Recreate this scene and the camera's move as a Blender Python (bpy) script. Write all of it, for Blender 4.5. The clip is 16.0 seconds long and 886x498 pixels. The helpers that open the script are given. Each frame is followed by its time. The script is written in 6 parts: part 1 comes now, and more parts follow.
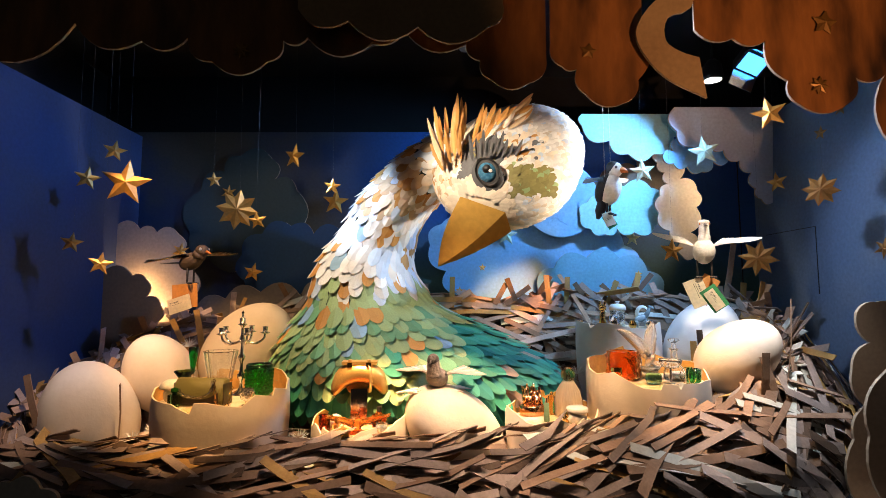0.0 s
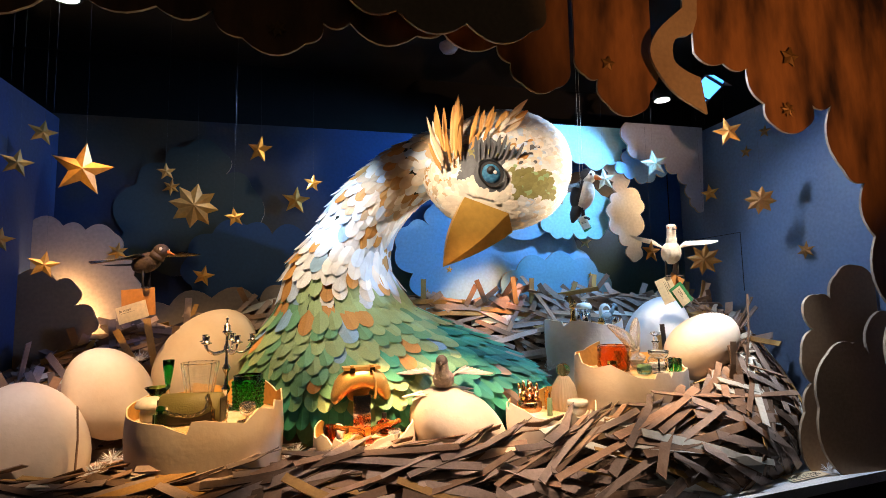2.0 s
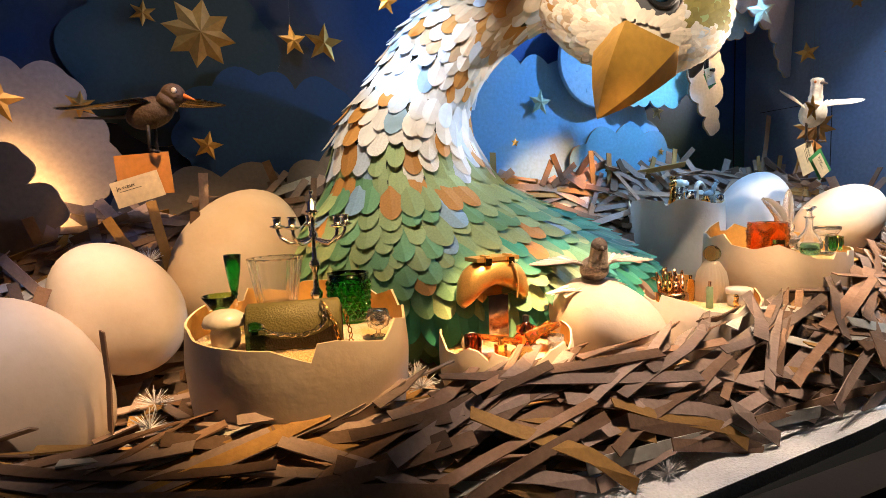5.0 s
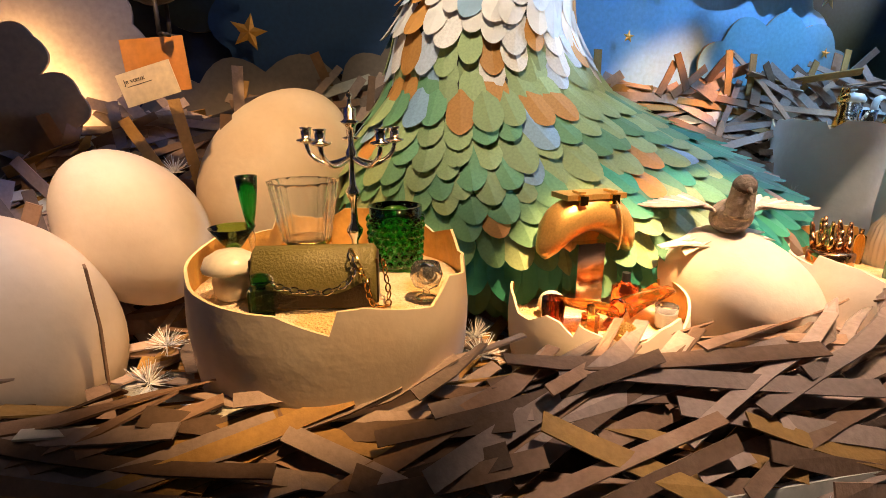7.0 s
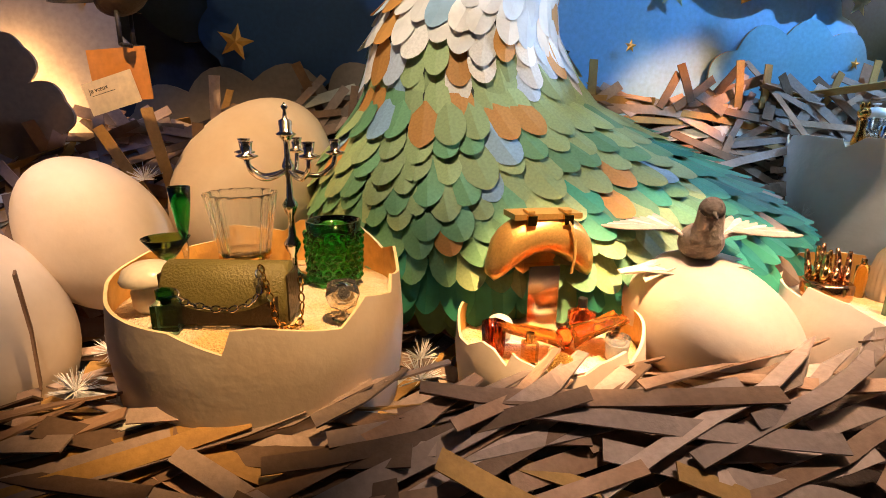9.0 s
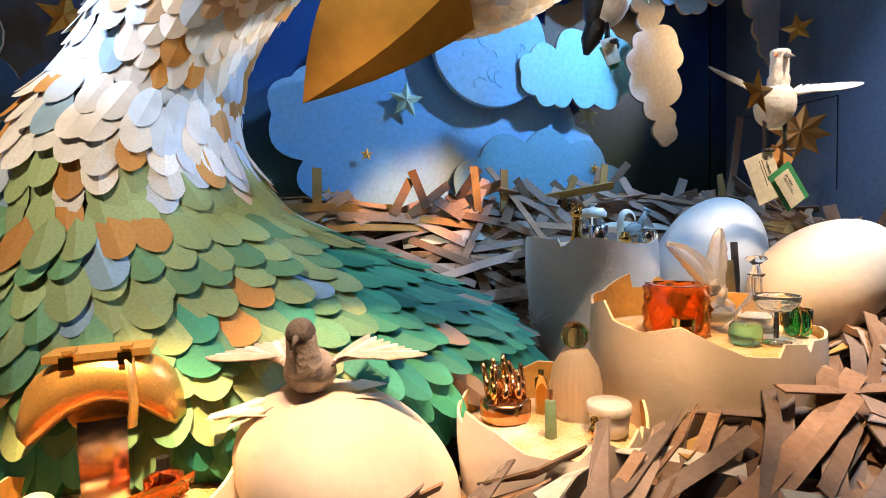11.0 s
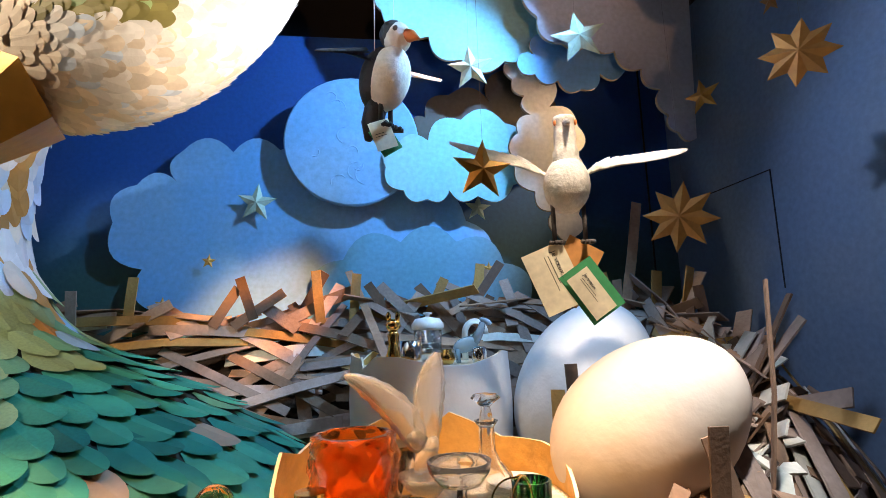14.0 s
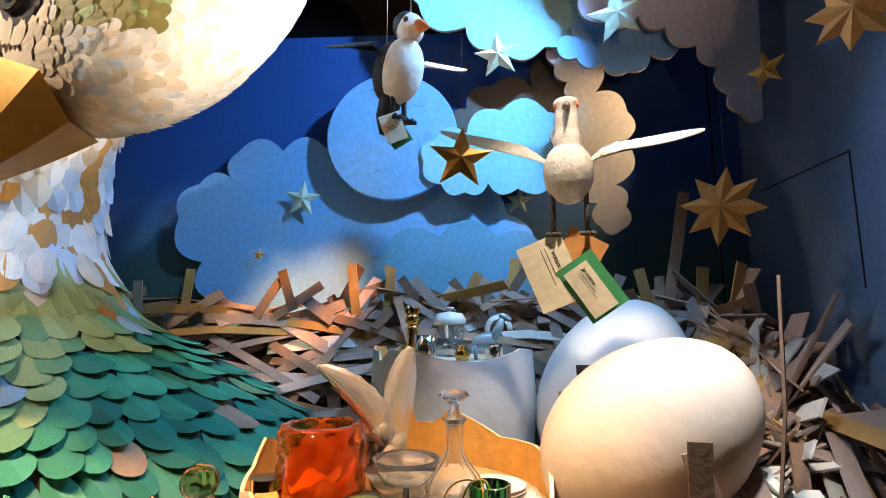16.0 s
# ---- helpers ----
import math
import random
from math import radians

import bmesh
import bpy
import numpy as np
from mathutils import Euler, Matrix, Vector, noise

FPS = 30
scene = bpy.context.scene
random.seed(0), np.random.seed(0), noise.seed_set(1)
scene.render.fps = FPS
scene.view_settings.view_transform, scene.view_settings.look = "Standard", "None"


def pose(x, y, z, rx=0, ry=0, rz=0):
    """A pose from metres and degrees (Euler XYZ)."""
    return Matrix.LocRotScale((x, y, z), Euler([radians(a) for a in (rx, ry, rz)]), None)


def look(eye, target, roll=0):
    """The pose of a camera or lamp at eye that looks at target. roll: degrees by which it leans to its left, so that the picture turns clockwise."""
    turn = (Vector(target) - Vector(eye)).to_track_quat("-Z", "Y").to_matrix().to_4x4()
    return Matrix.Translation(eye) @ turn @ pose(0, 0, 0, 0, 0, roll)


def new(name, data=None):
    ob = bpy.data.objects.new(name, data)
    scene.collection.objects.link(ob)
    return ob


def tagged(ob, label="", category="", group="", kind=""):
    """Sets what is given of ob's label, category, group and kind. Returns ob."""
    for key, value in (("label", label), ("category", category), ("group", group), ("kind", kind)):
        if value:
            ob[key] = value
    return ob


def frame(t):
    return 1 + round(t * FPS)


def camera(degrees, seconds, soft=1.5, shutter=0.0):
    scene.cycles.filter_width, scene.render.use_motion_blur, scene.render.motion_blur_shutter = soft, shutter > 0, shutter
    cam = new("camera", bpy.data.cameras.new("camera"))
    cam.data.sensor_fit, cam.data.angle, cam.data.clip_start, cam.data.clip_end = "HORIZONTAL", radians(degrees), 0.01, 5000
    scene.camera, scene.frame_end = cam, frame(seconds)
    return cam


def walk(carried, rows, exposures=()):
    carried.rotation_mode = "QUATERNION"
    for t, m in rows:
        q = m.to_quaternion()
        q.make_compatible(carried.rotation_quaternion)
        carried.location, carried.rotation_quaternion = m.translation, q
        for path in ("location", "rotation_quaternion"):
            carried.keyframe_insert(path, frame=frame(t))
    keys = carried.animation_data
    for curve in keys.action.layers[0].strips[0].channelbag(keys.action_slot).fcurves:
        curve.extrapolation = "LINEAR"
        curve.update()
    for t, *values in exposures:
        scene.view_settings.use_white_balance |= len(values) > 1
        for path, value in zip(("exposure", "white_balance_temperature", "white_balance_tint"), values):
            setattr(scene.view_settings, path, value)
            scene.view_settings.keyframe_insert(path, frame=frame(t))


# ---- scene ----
cam = camera(81.7, 16.0, soft=0.7)
METRES, EYE, TILT, LEAN, TURN = 4.0, 1.5, 5.0, 0.0, 0.0
ROWS = [
    (0.0, 0.0, 0.0, 0.0, 0.0, 0.0, -0.0),
    (0.5, -0.0291, 0.0097, -0.0025, -3.08, 0.44, 0.16),
    (1.0, -0.0625, 0.0139, -0.0037, -6.5, 0.66, 0.17),
    (1.5, -0.1008, 0.0119, -0.0057, -10.05, 0.84, 0.08),
    (2.0, -0.1297, 0.0195, -0.0077, -13.27, 0.82, -0.12),
    (2.5, -0.1587, 0.0386, -0.01, -16.38, 0.84, -0.26),
    (3.0, -0.1863, 0.054, -0.0136, -19.37, 0.87, -0.29),
    (3.5, -0.2205, 0.066, -0.016, -22.35, 0.84, -0.14),
    (4.0, -0.2511, 0.0836, -0.0218, -25.05, 0.66, 0.27),
    (4.5, -0.2571, 0.1382, -0.0327, -24.15, -2.58, 0.46),
    (5.0, -0.2718, 0.2172, -0.0498, -22.65, -9.8, 0.13),
    (7.5, -0.2261, 0.301, -0.0529, -10.23, -20.37, -1.55),
    (8.0, -0.2173, 0.3014, -0.0525, -8.11, -20.52, -1.72),
    (10.5, -0.0685, 0.3069, -0.0481, -8.52, -12.26, -0.42),
    (11.0, -0.0168, 0.314, -0.0516, -17.7, -7.55, -0.13),
    (11.5, 0.0367, 0.3212, -0.0524, -21.8, -2.85, -0.77),
    (12.0, 0.0959, 0.3136, -0.0475, -22.32, 2.32, -1.55),
    (12.5, 0.1368, 0.3202, -0.0455, -20.28, 5.03, -0.92),
    (13.0, 0.1637, 0.3267, -0.0474, -15.57, 4.87, 0.19),
    (13.5, 0.181, 0.3301, -0.0487, -11.62, 4.22, 0.76),
    (14.0, 0.1979, 0.3324, -0.049, -7.45, 3.65, 1.17),
    (14.5, 0.2118, 0.3343, -0.0496, -3.64, 3.36, 1.24),
    (15.0, 0.2239, 0.3341, -0.0502, -0.6, 3.19, 1.17),
    (15.5, 0.2365, 0.3329, -0.0509, 1.49, 3.22, 0.85),
    (16.0, 0.2465, 0.3369, -0.0512, 3.02, 3.41, 0.42),
]
walk(cam, [(t, pose(0, 0, EYE, TILT, LEAN, TURN) @ pose(METRES * x, METRES * y, METRES * z, 90 + pitch, roll, yaw)) for t, x, y, z, yaw, pitch, roll in ROWS], exposures=[(0.0, 0.18), (5.0, 0.18), (8.0, 0.14), (10.5, 0.05), (12.0, 0.03), (12.5, 0.16), (13.0, 0.22), (13.5, 0.12), (14.0, 0.0), (16.0, -0.05)])

# ---- world and light ----
world = bpy.data.worlds.new("night")
scene.world = world
world.use_nodes = True
world.node_tree.nodes["Background"].inputs[0].default_value = (0.9, 0.8, 0.68, 1)
world.node_tree.nodes["Background"].inputs[1].default_value = 0.015


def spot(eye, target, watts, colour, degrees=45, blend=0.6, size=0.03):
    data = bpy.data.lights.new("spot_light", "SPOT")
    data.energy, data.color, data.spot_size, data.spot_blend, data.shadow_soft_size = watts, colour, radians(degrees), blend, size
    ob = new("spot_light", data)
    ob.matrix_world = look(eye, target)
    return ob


def glow(place, watts, colour, size=0.03):
    data = bpy.data.lights.new("led_light", "POINT")
    data.energy, data.color, data.shadow_soft_size = watts, colour, size
    ob = new("led_light", data)
    ob.location = place
    return ob


WARM, WHITE, COLD = (1.0, 0.56, 0.23), (1.0, 0.80, 0.58), (0.62, 0.8, 1.0)
# unseen spots added behind the valance for eggs, bowls and bird
spot((-1.15, 1.67, 2.50), (-1.58, 2.36, 1.02), 70, (1.0, 0.72, 0.52), 30)
spot((-1.25, 1.67, 2.62), (-1.20, 2.68, 1.18), 120, WARM, 36)
spot((-0.60, 1.67, 2.42), (-0.96, 2.22, 1.03), 170, WARM, 30)
spot((-0.30, 1.67, 2.42), (-0.35, 2.2, 0.95), 380, WARM, 20)
spot((0.10, 1.765, 2.45), (0.06, 2.22, 0.95), 135, (1.0, 0.62, 0.32), 26)
spot((0.52, 1.765, 2.35), (0.46, 2.2, 1.0), 110, (1.0, 0.62, 0.32), 28)
spot((0.60, 1.765, 2.26), (0.95, 2.15, 1.1), 85, WARM, 36)
spot((1.15, 1.765, 2.50), (1.24, 2.28, 1.40), 88, (1.0, 0.83, 0.66), 32)
spot((-0.95, 1.67, 2.62), (-0.42, 2.6, 1.58), 85, WHITE, 42)
spot((-0.45, 1.67, 2.40), (0.16, 2.25, 2.02), 62, WHITE, 46)
# unseen low lamp added behind the side drapery to brighten the head's underside
spot((1.70, 1.74, 1.74), (0.36, 2.30, 2.05), 200, WHITE, 23)
# unseen fill spots added to brighten the nest front and the snow
spot((-0.05, 1.765, 2.5), (-0.02, 1.84, 0.85), 110, (1.0, 0.72, 0.54), 54)
spot((0.55, 1.765, 2.40), (0.75, 1.88, 0.85), 32, (1.0, 0.72, 0.5), 60)
spot((1.28, 1.83, 2.40), (1.25, 1.82, 0.72), 70, (0.80, 0.88, 1.0), 48)
# cold fixtures at the back: the blue floodlight and the cold spot
spot((1.47, 2.33, 2.56), (0.35, 3.1, 1.8), 125, (0.26, 0.56, 1.0), 84)
spot((1.345, 2.50, 2.54), (0.55, 2.4, 2.2), 145, COLD, 32)
# blue spots added for the egg and the neck, with no fixture
spot((1.20, 2.22, 2.56), (1.25, 2.72, 1.32), 60, (0.30, 0.58, 1.0), 36)
spot((-1.35, 2.05, 2.60), (-0.34, 2.72, 1.90), 120, (0.45, 0.68, 1.0), 26)
# washes added to brighten the left, back and right walls
spot((-0.54, 2.05, 2.54), (-1.9, 2.5, 1.9), 36, (0.16, 0.35, 1.0), 74)
spot((-0.70, 2.05, 2.54), (-1.0, 3.15, 1.6), 10, (0.95, 0.78, 0.55), 70)
spot((0.45, 1.83, 2.62), (1.97, 1.95, 1.6), 66, (0.66, 0.76, 1.0), 54)
# unseen warm spots added for the peach patch and the pale cloud
spot((1.35, 2.35, 2.62), (0.44, 3.05, 1.50), 560, (1.0, 0.40, 0.10), 16, 0.8)
spot((1.82, 2.91, 2.22), (1.40, 3.0, 2.02), 30, (1.0, 0.66, 0.34), 70, 0.8)
# street light on the front of the valance, from an unseen lamp added low outside
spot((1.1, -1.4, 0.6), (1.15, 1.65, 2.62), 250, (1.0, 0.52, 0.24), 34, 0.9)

# ---- materials ----


def material(name, colour, rough=0.7, metal=0.0, second=None, scale=6.0, bump=0.15, bump_scale=60.0, vary=0.0, coat=0.0, fine=0.25, stretch=None):
    """A surface with large stains, fine grain and relief; vary: brightness from piece to piece."""
    m = bpy.data.materials.new(name)
    m.use_nodes = True
    nt = m.node_tree
    bsdf = nt.nodes["Principled BSDF"]
    bsdf.inputs["Roughness"].default_value, bsdf.inputs["Metallic"].default_value = rough, metal
    bsdf.inputs["Coat Weight"].default_value = coat
    coord = nt.nodes.new("ShaderNodeTexCoord")
    n1 = nt.nodes.new("ShaderNodeTexNoise")
    n1.inputs["Scale"].default_value, n1.inputs["Detail"].default_value = scale, 5.0
    n2 = nt.nodes.new("ShaderNodeTexNoise")
    n2.inputs["Scale"].default_value, n2.inputs["Detail"].default_value = bump_scale, 3.0
    source = coord.outputs["Object"]
    if stretch:
        mapping = nt.nodes.new("ShaderNodeMapping")
        mapping.inputs["Scale"].default_value = stretch
        nt.links.new(source, mapping.inputs["Vector"])
        source = mapping.outputs["Vector"]
    for n in (n1, n2):
        nt.links.new(source, n.inputs["Vector"])
    mix = nt.nodes.new("ShaderNodeMix")
    mix.data_type = "RGBA"
    second = second or tuple(c * 0.72 for c in colour)
    mix.inputs["A"].default_value, mix.inputs["B"].default_value = (*colour, 1), (*second, 1)
    ramp = nt.nodes.new("ShaderNodeMapRange")
    ramp.inputs["From Min"].default_value, ramp.inputs["From Max"].default_value = 0.4, 0.66
    nt.links.new(n1.outputs["Fac"], ramp.inputs["Value"])
    nt.links.new(ramp.outputs["Result"], mix.inputs["Factor"])
    out = mix.outputs["Result"]
    hsv = nt.nodes.new("ShaderNodeHueSaturation")
    grain = nt.nodes.new("ShaderNodeMapRange")
    grain.inputs["To Min"].default_value, grain.inputs["To Max"].default_value = 1 - fine, 1 + fine
    nt.links.new(n2.outputs["Fac"], grain.inputs["Value"])
    value = grain.outputs["Result"]
    if vary:
        info = nt.nodes.new("ShaderNodeObjectInfo")
        geo = nt.nodes.new("ShaderNodeNewGeometry")
        add = nt.nodes.new("ShaderNodeMath")
        add.operation = "ADD"
        nt.links.new(info.outputs["Random"], add.inputs[0])
        nt.links.new(geo.outputs["Random Per Island"], add.inputs[1])
        frac = nt.nodes.new("ShaderNodeMath")
        frac.operation = "FRACT"
        nt.links.new(add.outputs[0], frac.inputs[0])
        rng = nt.nodes.new("ShaderNodeMapRange")
        rng.inputs["To Min"].default_value, rng.inputs["To Max"].default_value = 1 - vary, 1 + vary
        nt.links.new(frac.outputs[0], rng.inputs["Value"])
        mul = nt.nodes.new("ShaderNodeMath")
        mul.operation = "MULTIPLY"
        nt.links.new(value, mul.inputs[0])
        nt.links.new(rng.outputs["Result"], mul.inputs[1])
        value = mul.outputs[0]
    nt.links.new(value, hsv.inputs["Value"])
    nt.links.new(out, hsv.inputs["Color"])
    nt.links.new(hsv.outputs["Color"], bsdf.inputs["Base Color"])
    if bump:
        b = nt.nodes.new("ShaderNodeBump")
        b.inputs["Strength"].default_value, b.inputs["Distance"].default_value = bump, 0.01
        nt.links.new(n2.outputs["Fac"], b.inputs["Height"])
        nt.links.new(b.outputs["Normal"], bsdf.inputs["Normal"])
    return m


def glass(name, colour=(1, 1, 1), rough=0.02, solid=1.0):
    m = bpy.data.materials.new(name)
    m.use_nodes = True
    bsdf = m.node_tree.nodes["Principled BSDF"]
    bsdf.inputs["Base Color"].default_value = (*colour, 1)
    bsdf.inputs["Roughness"].default_value = rough
    bsdf.inputs["Transmission Weight"].default_value = solid
    bsdf.inputs["IOR"].default_value = 1.28
    bsdf.inputs["Coat Weight"].default_value, bsdf.inputs["Coat Roughness"].default_value = 0.7, rough
    return m


def lit(name, colour, strength):
    m = bpy.data.materials.new(name)
    m.use_nodes = True
    bsdf = m.node_tree.nodes["Principled BSDF"]
    bsdf.inputs["Base Color"].default_value = (*colour, 1)
    bsdf.inputs["Emission Color"].default_value = (*colour, 1)
    bsdf.inputs["Emission Strength"].default_value = strength
    return m


BLACK = material("matt black paint", (0.006, 0.006, 0.008), 0.9, bump=0.05)
BLACK_METAL = material("black enamelled metal", (0.012, 0.012, 0.014), 0.45, bump=0.03)
SKY_LEFT = material("deep blue painted backdrop", (0.022, 0.055, 0.16), 0.75, second=(0.045, 0.06, 0.095), scale=1.3, bump=0.08)
SKY_BACK = material("blue painted backdrop, dimmed at left", (0.035, 0.12, 0.27), 0.75, second=(0.12, 0.22, 0.17), scale=1.3, bump=0.08)


def add_dim_haze(m):
    """Colours the left part of the backdrop in dusky blue and olive brown haze, blending over into the rest."""
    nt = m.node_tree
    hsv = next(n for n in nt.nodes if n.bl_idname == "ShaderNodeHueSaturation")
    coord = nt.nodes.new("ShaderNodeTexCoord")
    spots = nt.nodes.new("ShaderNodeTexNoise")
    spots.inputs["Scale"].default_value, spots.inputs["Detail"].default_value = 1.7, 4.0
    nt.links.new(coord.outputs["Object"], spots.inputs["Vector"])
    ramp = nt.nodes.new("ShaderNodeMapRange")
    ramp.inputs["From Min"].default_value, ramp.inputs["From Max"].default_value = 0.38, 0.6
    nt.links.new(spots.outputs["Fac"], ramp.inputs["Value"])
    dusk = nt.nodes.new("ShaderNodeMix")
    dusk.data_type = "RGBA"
    # the left wall's dimness and brown haze are put into the colour
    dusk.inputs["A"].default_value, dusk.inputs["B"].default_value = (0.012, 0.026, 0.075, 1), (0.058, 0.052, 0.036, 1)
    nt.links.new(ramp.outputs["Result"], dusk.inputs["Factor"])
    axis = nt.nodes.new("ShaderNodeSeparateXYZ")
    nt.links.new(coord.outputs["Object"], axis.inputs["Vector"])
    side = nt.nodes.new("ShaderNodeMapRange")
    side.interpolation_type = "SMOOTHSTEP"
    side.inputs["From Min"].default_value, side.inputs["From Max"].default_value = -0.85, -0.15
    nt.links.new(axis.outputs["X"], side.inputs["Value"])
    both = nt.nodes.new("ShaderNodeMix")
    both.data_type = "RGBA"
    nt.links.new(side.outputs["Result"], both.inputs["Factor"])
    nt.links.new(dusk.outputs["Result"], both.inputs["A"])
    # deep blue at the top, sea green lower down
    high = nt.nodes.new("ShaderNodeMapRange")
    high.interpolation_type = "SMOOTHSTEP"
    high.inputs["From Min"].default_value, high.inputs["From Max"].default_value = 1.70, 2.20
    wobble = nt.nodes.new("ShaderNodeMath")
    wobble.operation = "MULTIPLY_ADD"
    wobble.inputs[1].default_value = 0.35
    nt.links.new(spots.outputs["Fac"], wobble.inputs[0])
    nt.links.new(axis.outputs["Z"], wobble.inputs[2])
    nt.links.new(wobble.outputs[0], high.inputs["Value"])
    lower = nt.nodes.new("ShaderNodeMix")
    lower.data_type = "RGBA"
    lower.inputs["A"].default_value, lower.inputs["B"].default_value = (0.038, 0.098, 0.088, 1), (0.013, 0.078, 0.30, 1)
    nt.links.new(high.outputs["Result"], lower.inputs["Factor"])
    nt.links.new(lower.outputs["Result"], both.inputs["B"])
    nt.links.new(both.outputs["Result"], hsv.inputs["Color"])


add_dim_haze(SKY_BACK)
SKY_SIDE = material("slate blue painted backdrop", (0.10, 0.16, 0.28), 0.6, second=(0.17, 0.22, 0.30), scale=1.4, bump=0.06)
SNOW = material("white sparkling snow sheet", (0.72, 0.76, 0.82), 0.9, second=(0.5, 0.55, 0.64), scale=4, bump=0.5, bump_scale=140)
PLASTER = material("cream plaster eggshell", (0.74, 0.66, 0.57), 0.72, second=(0.66, 0.54, 0.42), scale=3.5, bump=0.10, bump_scale=48, fine=0.05)
PLASTER_BLUE = material("pale plaster eggshell", (0.70, 0.70, 0.70), 0.92, second=(0.62, 0.62, 0.63), scale=5, bump=0.35, bump_scale=26, fine=0.05)
GOLD_PAINT = material("gold painted inside", (0.66, 0.38, 0.10), 0.5, 0.25, second=(0.5, 0.3, 0.09), bump=0.3, bump_scale=40)
SAND = material("glittering sand", (0.74, 0.50, 0.22), 0.85, second=(0.86, 0.80, 0.70), scale=9, bump=0.9, bump_scale=160)
CARD_BROWN = material("brown cardboard", (0.19, 0.112, 0.068), 0.85, second=(0.26, 0.165, 0.11), scale=9, bump=0.15, bump_scale=90, vary=0.55)
CARD_GREY = material("grey-brown cardboard", (0.31, 0.235, 0.20), 0.85, second=(0.24, 0.18, 0.15), scale=9, bump=0.15, bump_scale=90, vary=0.5)
CARD_OCHRE = material("ochre cardboard", (0.36, 0.21, 0.06), 0.8, second=(0.28, 0.16, 0.05), scale=9, bump=0.15, bump_scale=90, vary=0.25)
CARD_PALE = material("pale card strips", (0.52, 0.50, 0.45), 0.8, second=(0.45, 0.47, 0.42), scale=9, bump=0.1, vary=0.2)
STAR_GOLD = material("gold foil card", (0.62, 0.34, 0.08), 0.38, 0.55, second=(0.5, 0.26, 0.05), scale=12, bump=0.06)
STAR_GREEN = material("pale green card", (0.50, 0.62, 0.48), 0.5, 0.1, scale=12, bump=0.06)
BEAK = material("gold beak paper", (0.60, 0.34, 0.07), 0.42, 0.35, second=(0.52, 0.28, 0.05), scale=5, bump=0.1, bump_scale=40)
# the dark second colour streaks the veneer with branch-like shadows
WOOD = material("orange brown veneer with shadow streaks", (0.34, 0.125, 0.03), 0.5, second=(0.035, 0.014, 0.006), scale=4.0, bump=0.2, bump_scale=30, stretch=(1.6, 1, 0.45))
WOOD_PALE = material("pale tan board", (0.42, 0.27, 0.14), 0.6, second=(0.36, 0.22, 0.11), scale=4, bump=0.1)
CLOUD = {
    "blue": material("light blue cloud paint", (0.16, 0.40, 0.72), 0.7, second=(0.24, 0.42, 0.60), scale=2.2, bump=0.04),
    "cyan": material("pale turquoise cloud paint", (0.28, 0.56, 0.60), 0.7, second=(0.24, 0.48, 0.54), scale=2.2, bump=0.04),
    "sea": material("sea green cloud paint", (0.15, 0.33, 0.40), 0.7, second=(0.16, 0.38, 0.58), scale=2.2, bump=0.04),
    "taupe": material("taupe cloud paint", (0.10, 0.085, 0.07), 0.8, second=(0.07, 0.065, 0.06), scale=2.5, bump=0.04),
    "white": material("off-white cloud paint", (0.66, 0.62, 0.56), 0.75, second=(0.56, 0.54, 0.52), scale=2.5, bump=0.04),
    "lilac": material("grey lilac cloud paint", (0.42, 0.43, 0.50), 0.75, second=(0.34, 0.36, 0.44), scale=2.0, bump=0.04),
    "night": material("midnight blue cloud paint", (0.016, 0.065, 0.18), 0.7, second=(0.02, 0.06, 0.14), scale=2.0, bump=0.04),
    "teal": material("dark teal cloud paint", (0.03, 0.055, 0.065), 0.8, second=(0.045, 0.06, 0.06), scale=2.0, bump=0.04),
    "brown": material("warm brown cloud board", (0.24, 0.15, 0.075), 0.75, second=(0.20, 0.12, 0.06), scale=3.0, bump=0.05),
    "cream": material("cream grey cloud board", (0.36, 0.32, 0.27), 0.8, second=(0.28, 0.26, 0.24), scale=2.5, bump=0.04),
    "fawn": material("fawn cloud board", (0.36, 0.21, 0.11), 0.8, second=(0.28, 0.17, 0.09), scale=3.0, bump=0.05),
    "greige": material("grey beige cloud board", (0.22, 0.19, 0.165), 0.8, second=(0.17, 0.15, 0.135), scale=3.0, bump=0.05),
}
EDGE = material("cut fibreboard edge", (0.40, 0.31, 0.22), 0.85)


def paper(name, c):
    return material(name, c, 0.62, second=tuple(x * 0.86 for x in c), scale=20, bump=0.06, bump_scale=120, vary=0.16, fine=0.06)


FEATHER = {
    "white": paper("white paper", (0.74, 0.72, 0.70)),
    "ice": paper("ice blue paper", (0.56, 0.66, 0.80)),
    "blue": paper("sky blue paper", (0.26, 0.42, 0.58)),
    "orange": paper("orange kraft paper", (0.52, 0.25, 0.06)),
    "tan": paper("tan kraft paper", (0.56, 0.40, 0.25)),
    "cream": paper("cream paper", (0.76, 0.66, 0.54)),
    "sage": paper("sage green paper", (0.30, 0.41, 0.19)),
    "moss": paper("moss green paper", (0.14, 0.33, 0.17)),
    "jade": paper("jade green paper", (0.040, 0.30, 0.19)),
    "teal": paper("teal paper", (0.012, 0.195, 0.145)),
    "taupe": paper("taupe paper", (0.36, 0.26, 0.18)),
    "grey": paper("slate grey paper", (0.11, 0.11, 0.12)),
    "olive": paper("olive paper", (0.25, 0.22, 0.07)),
}

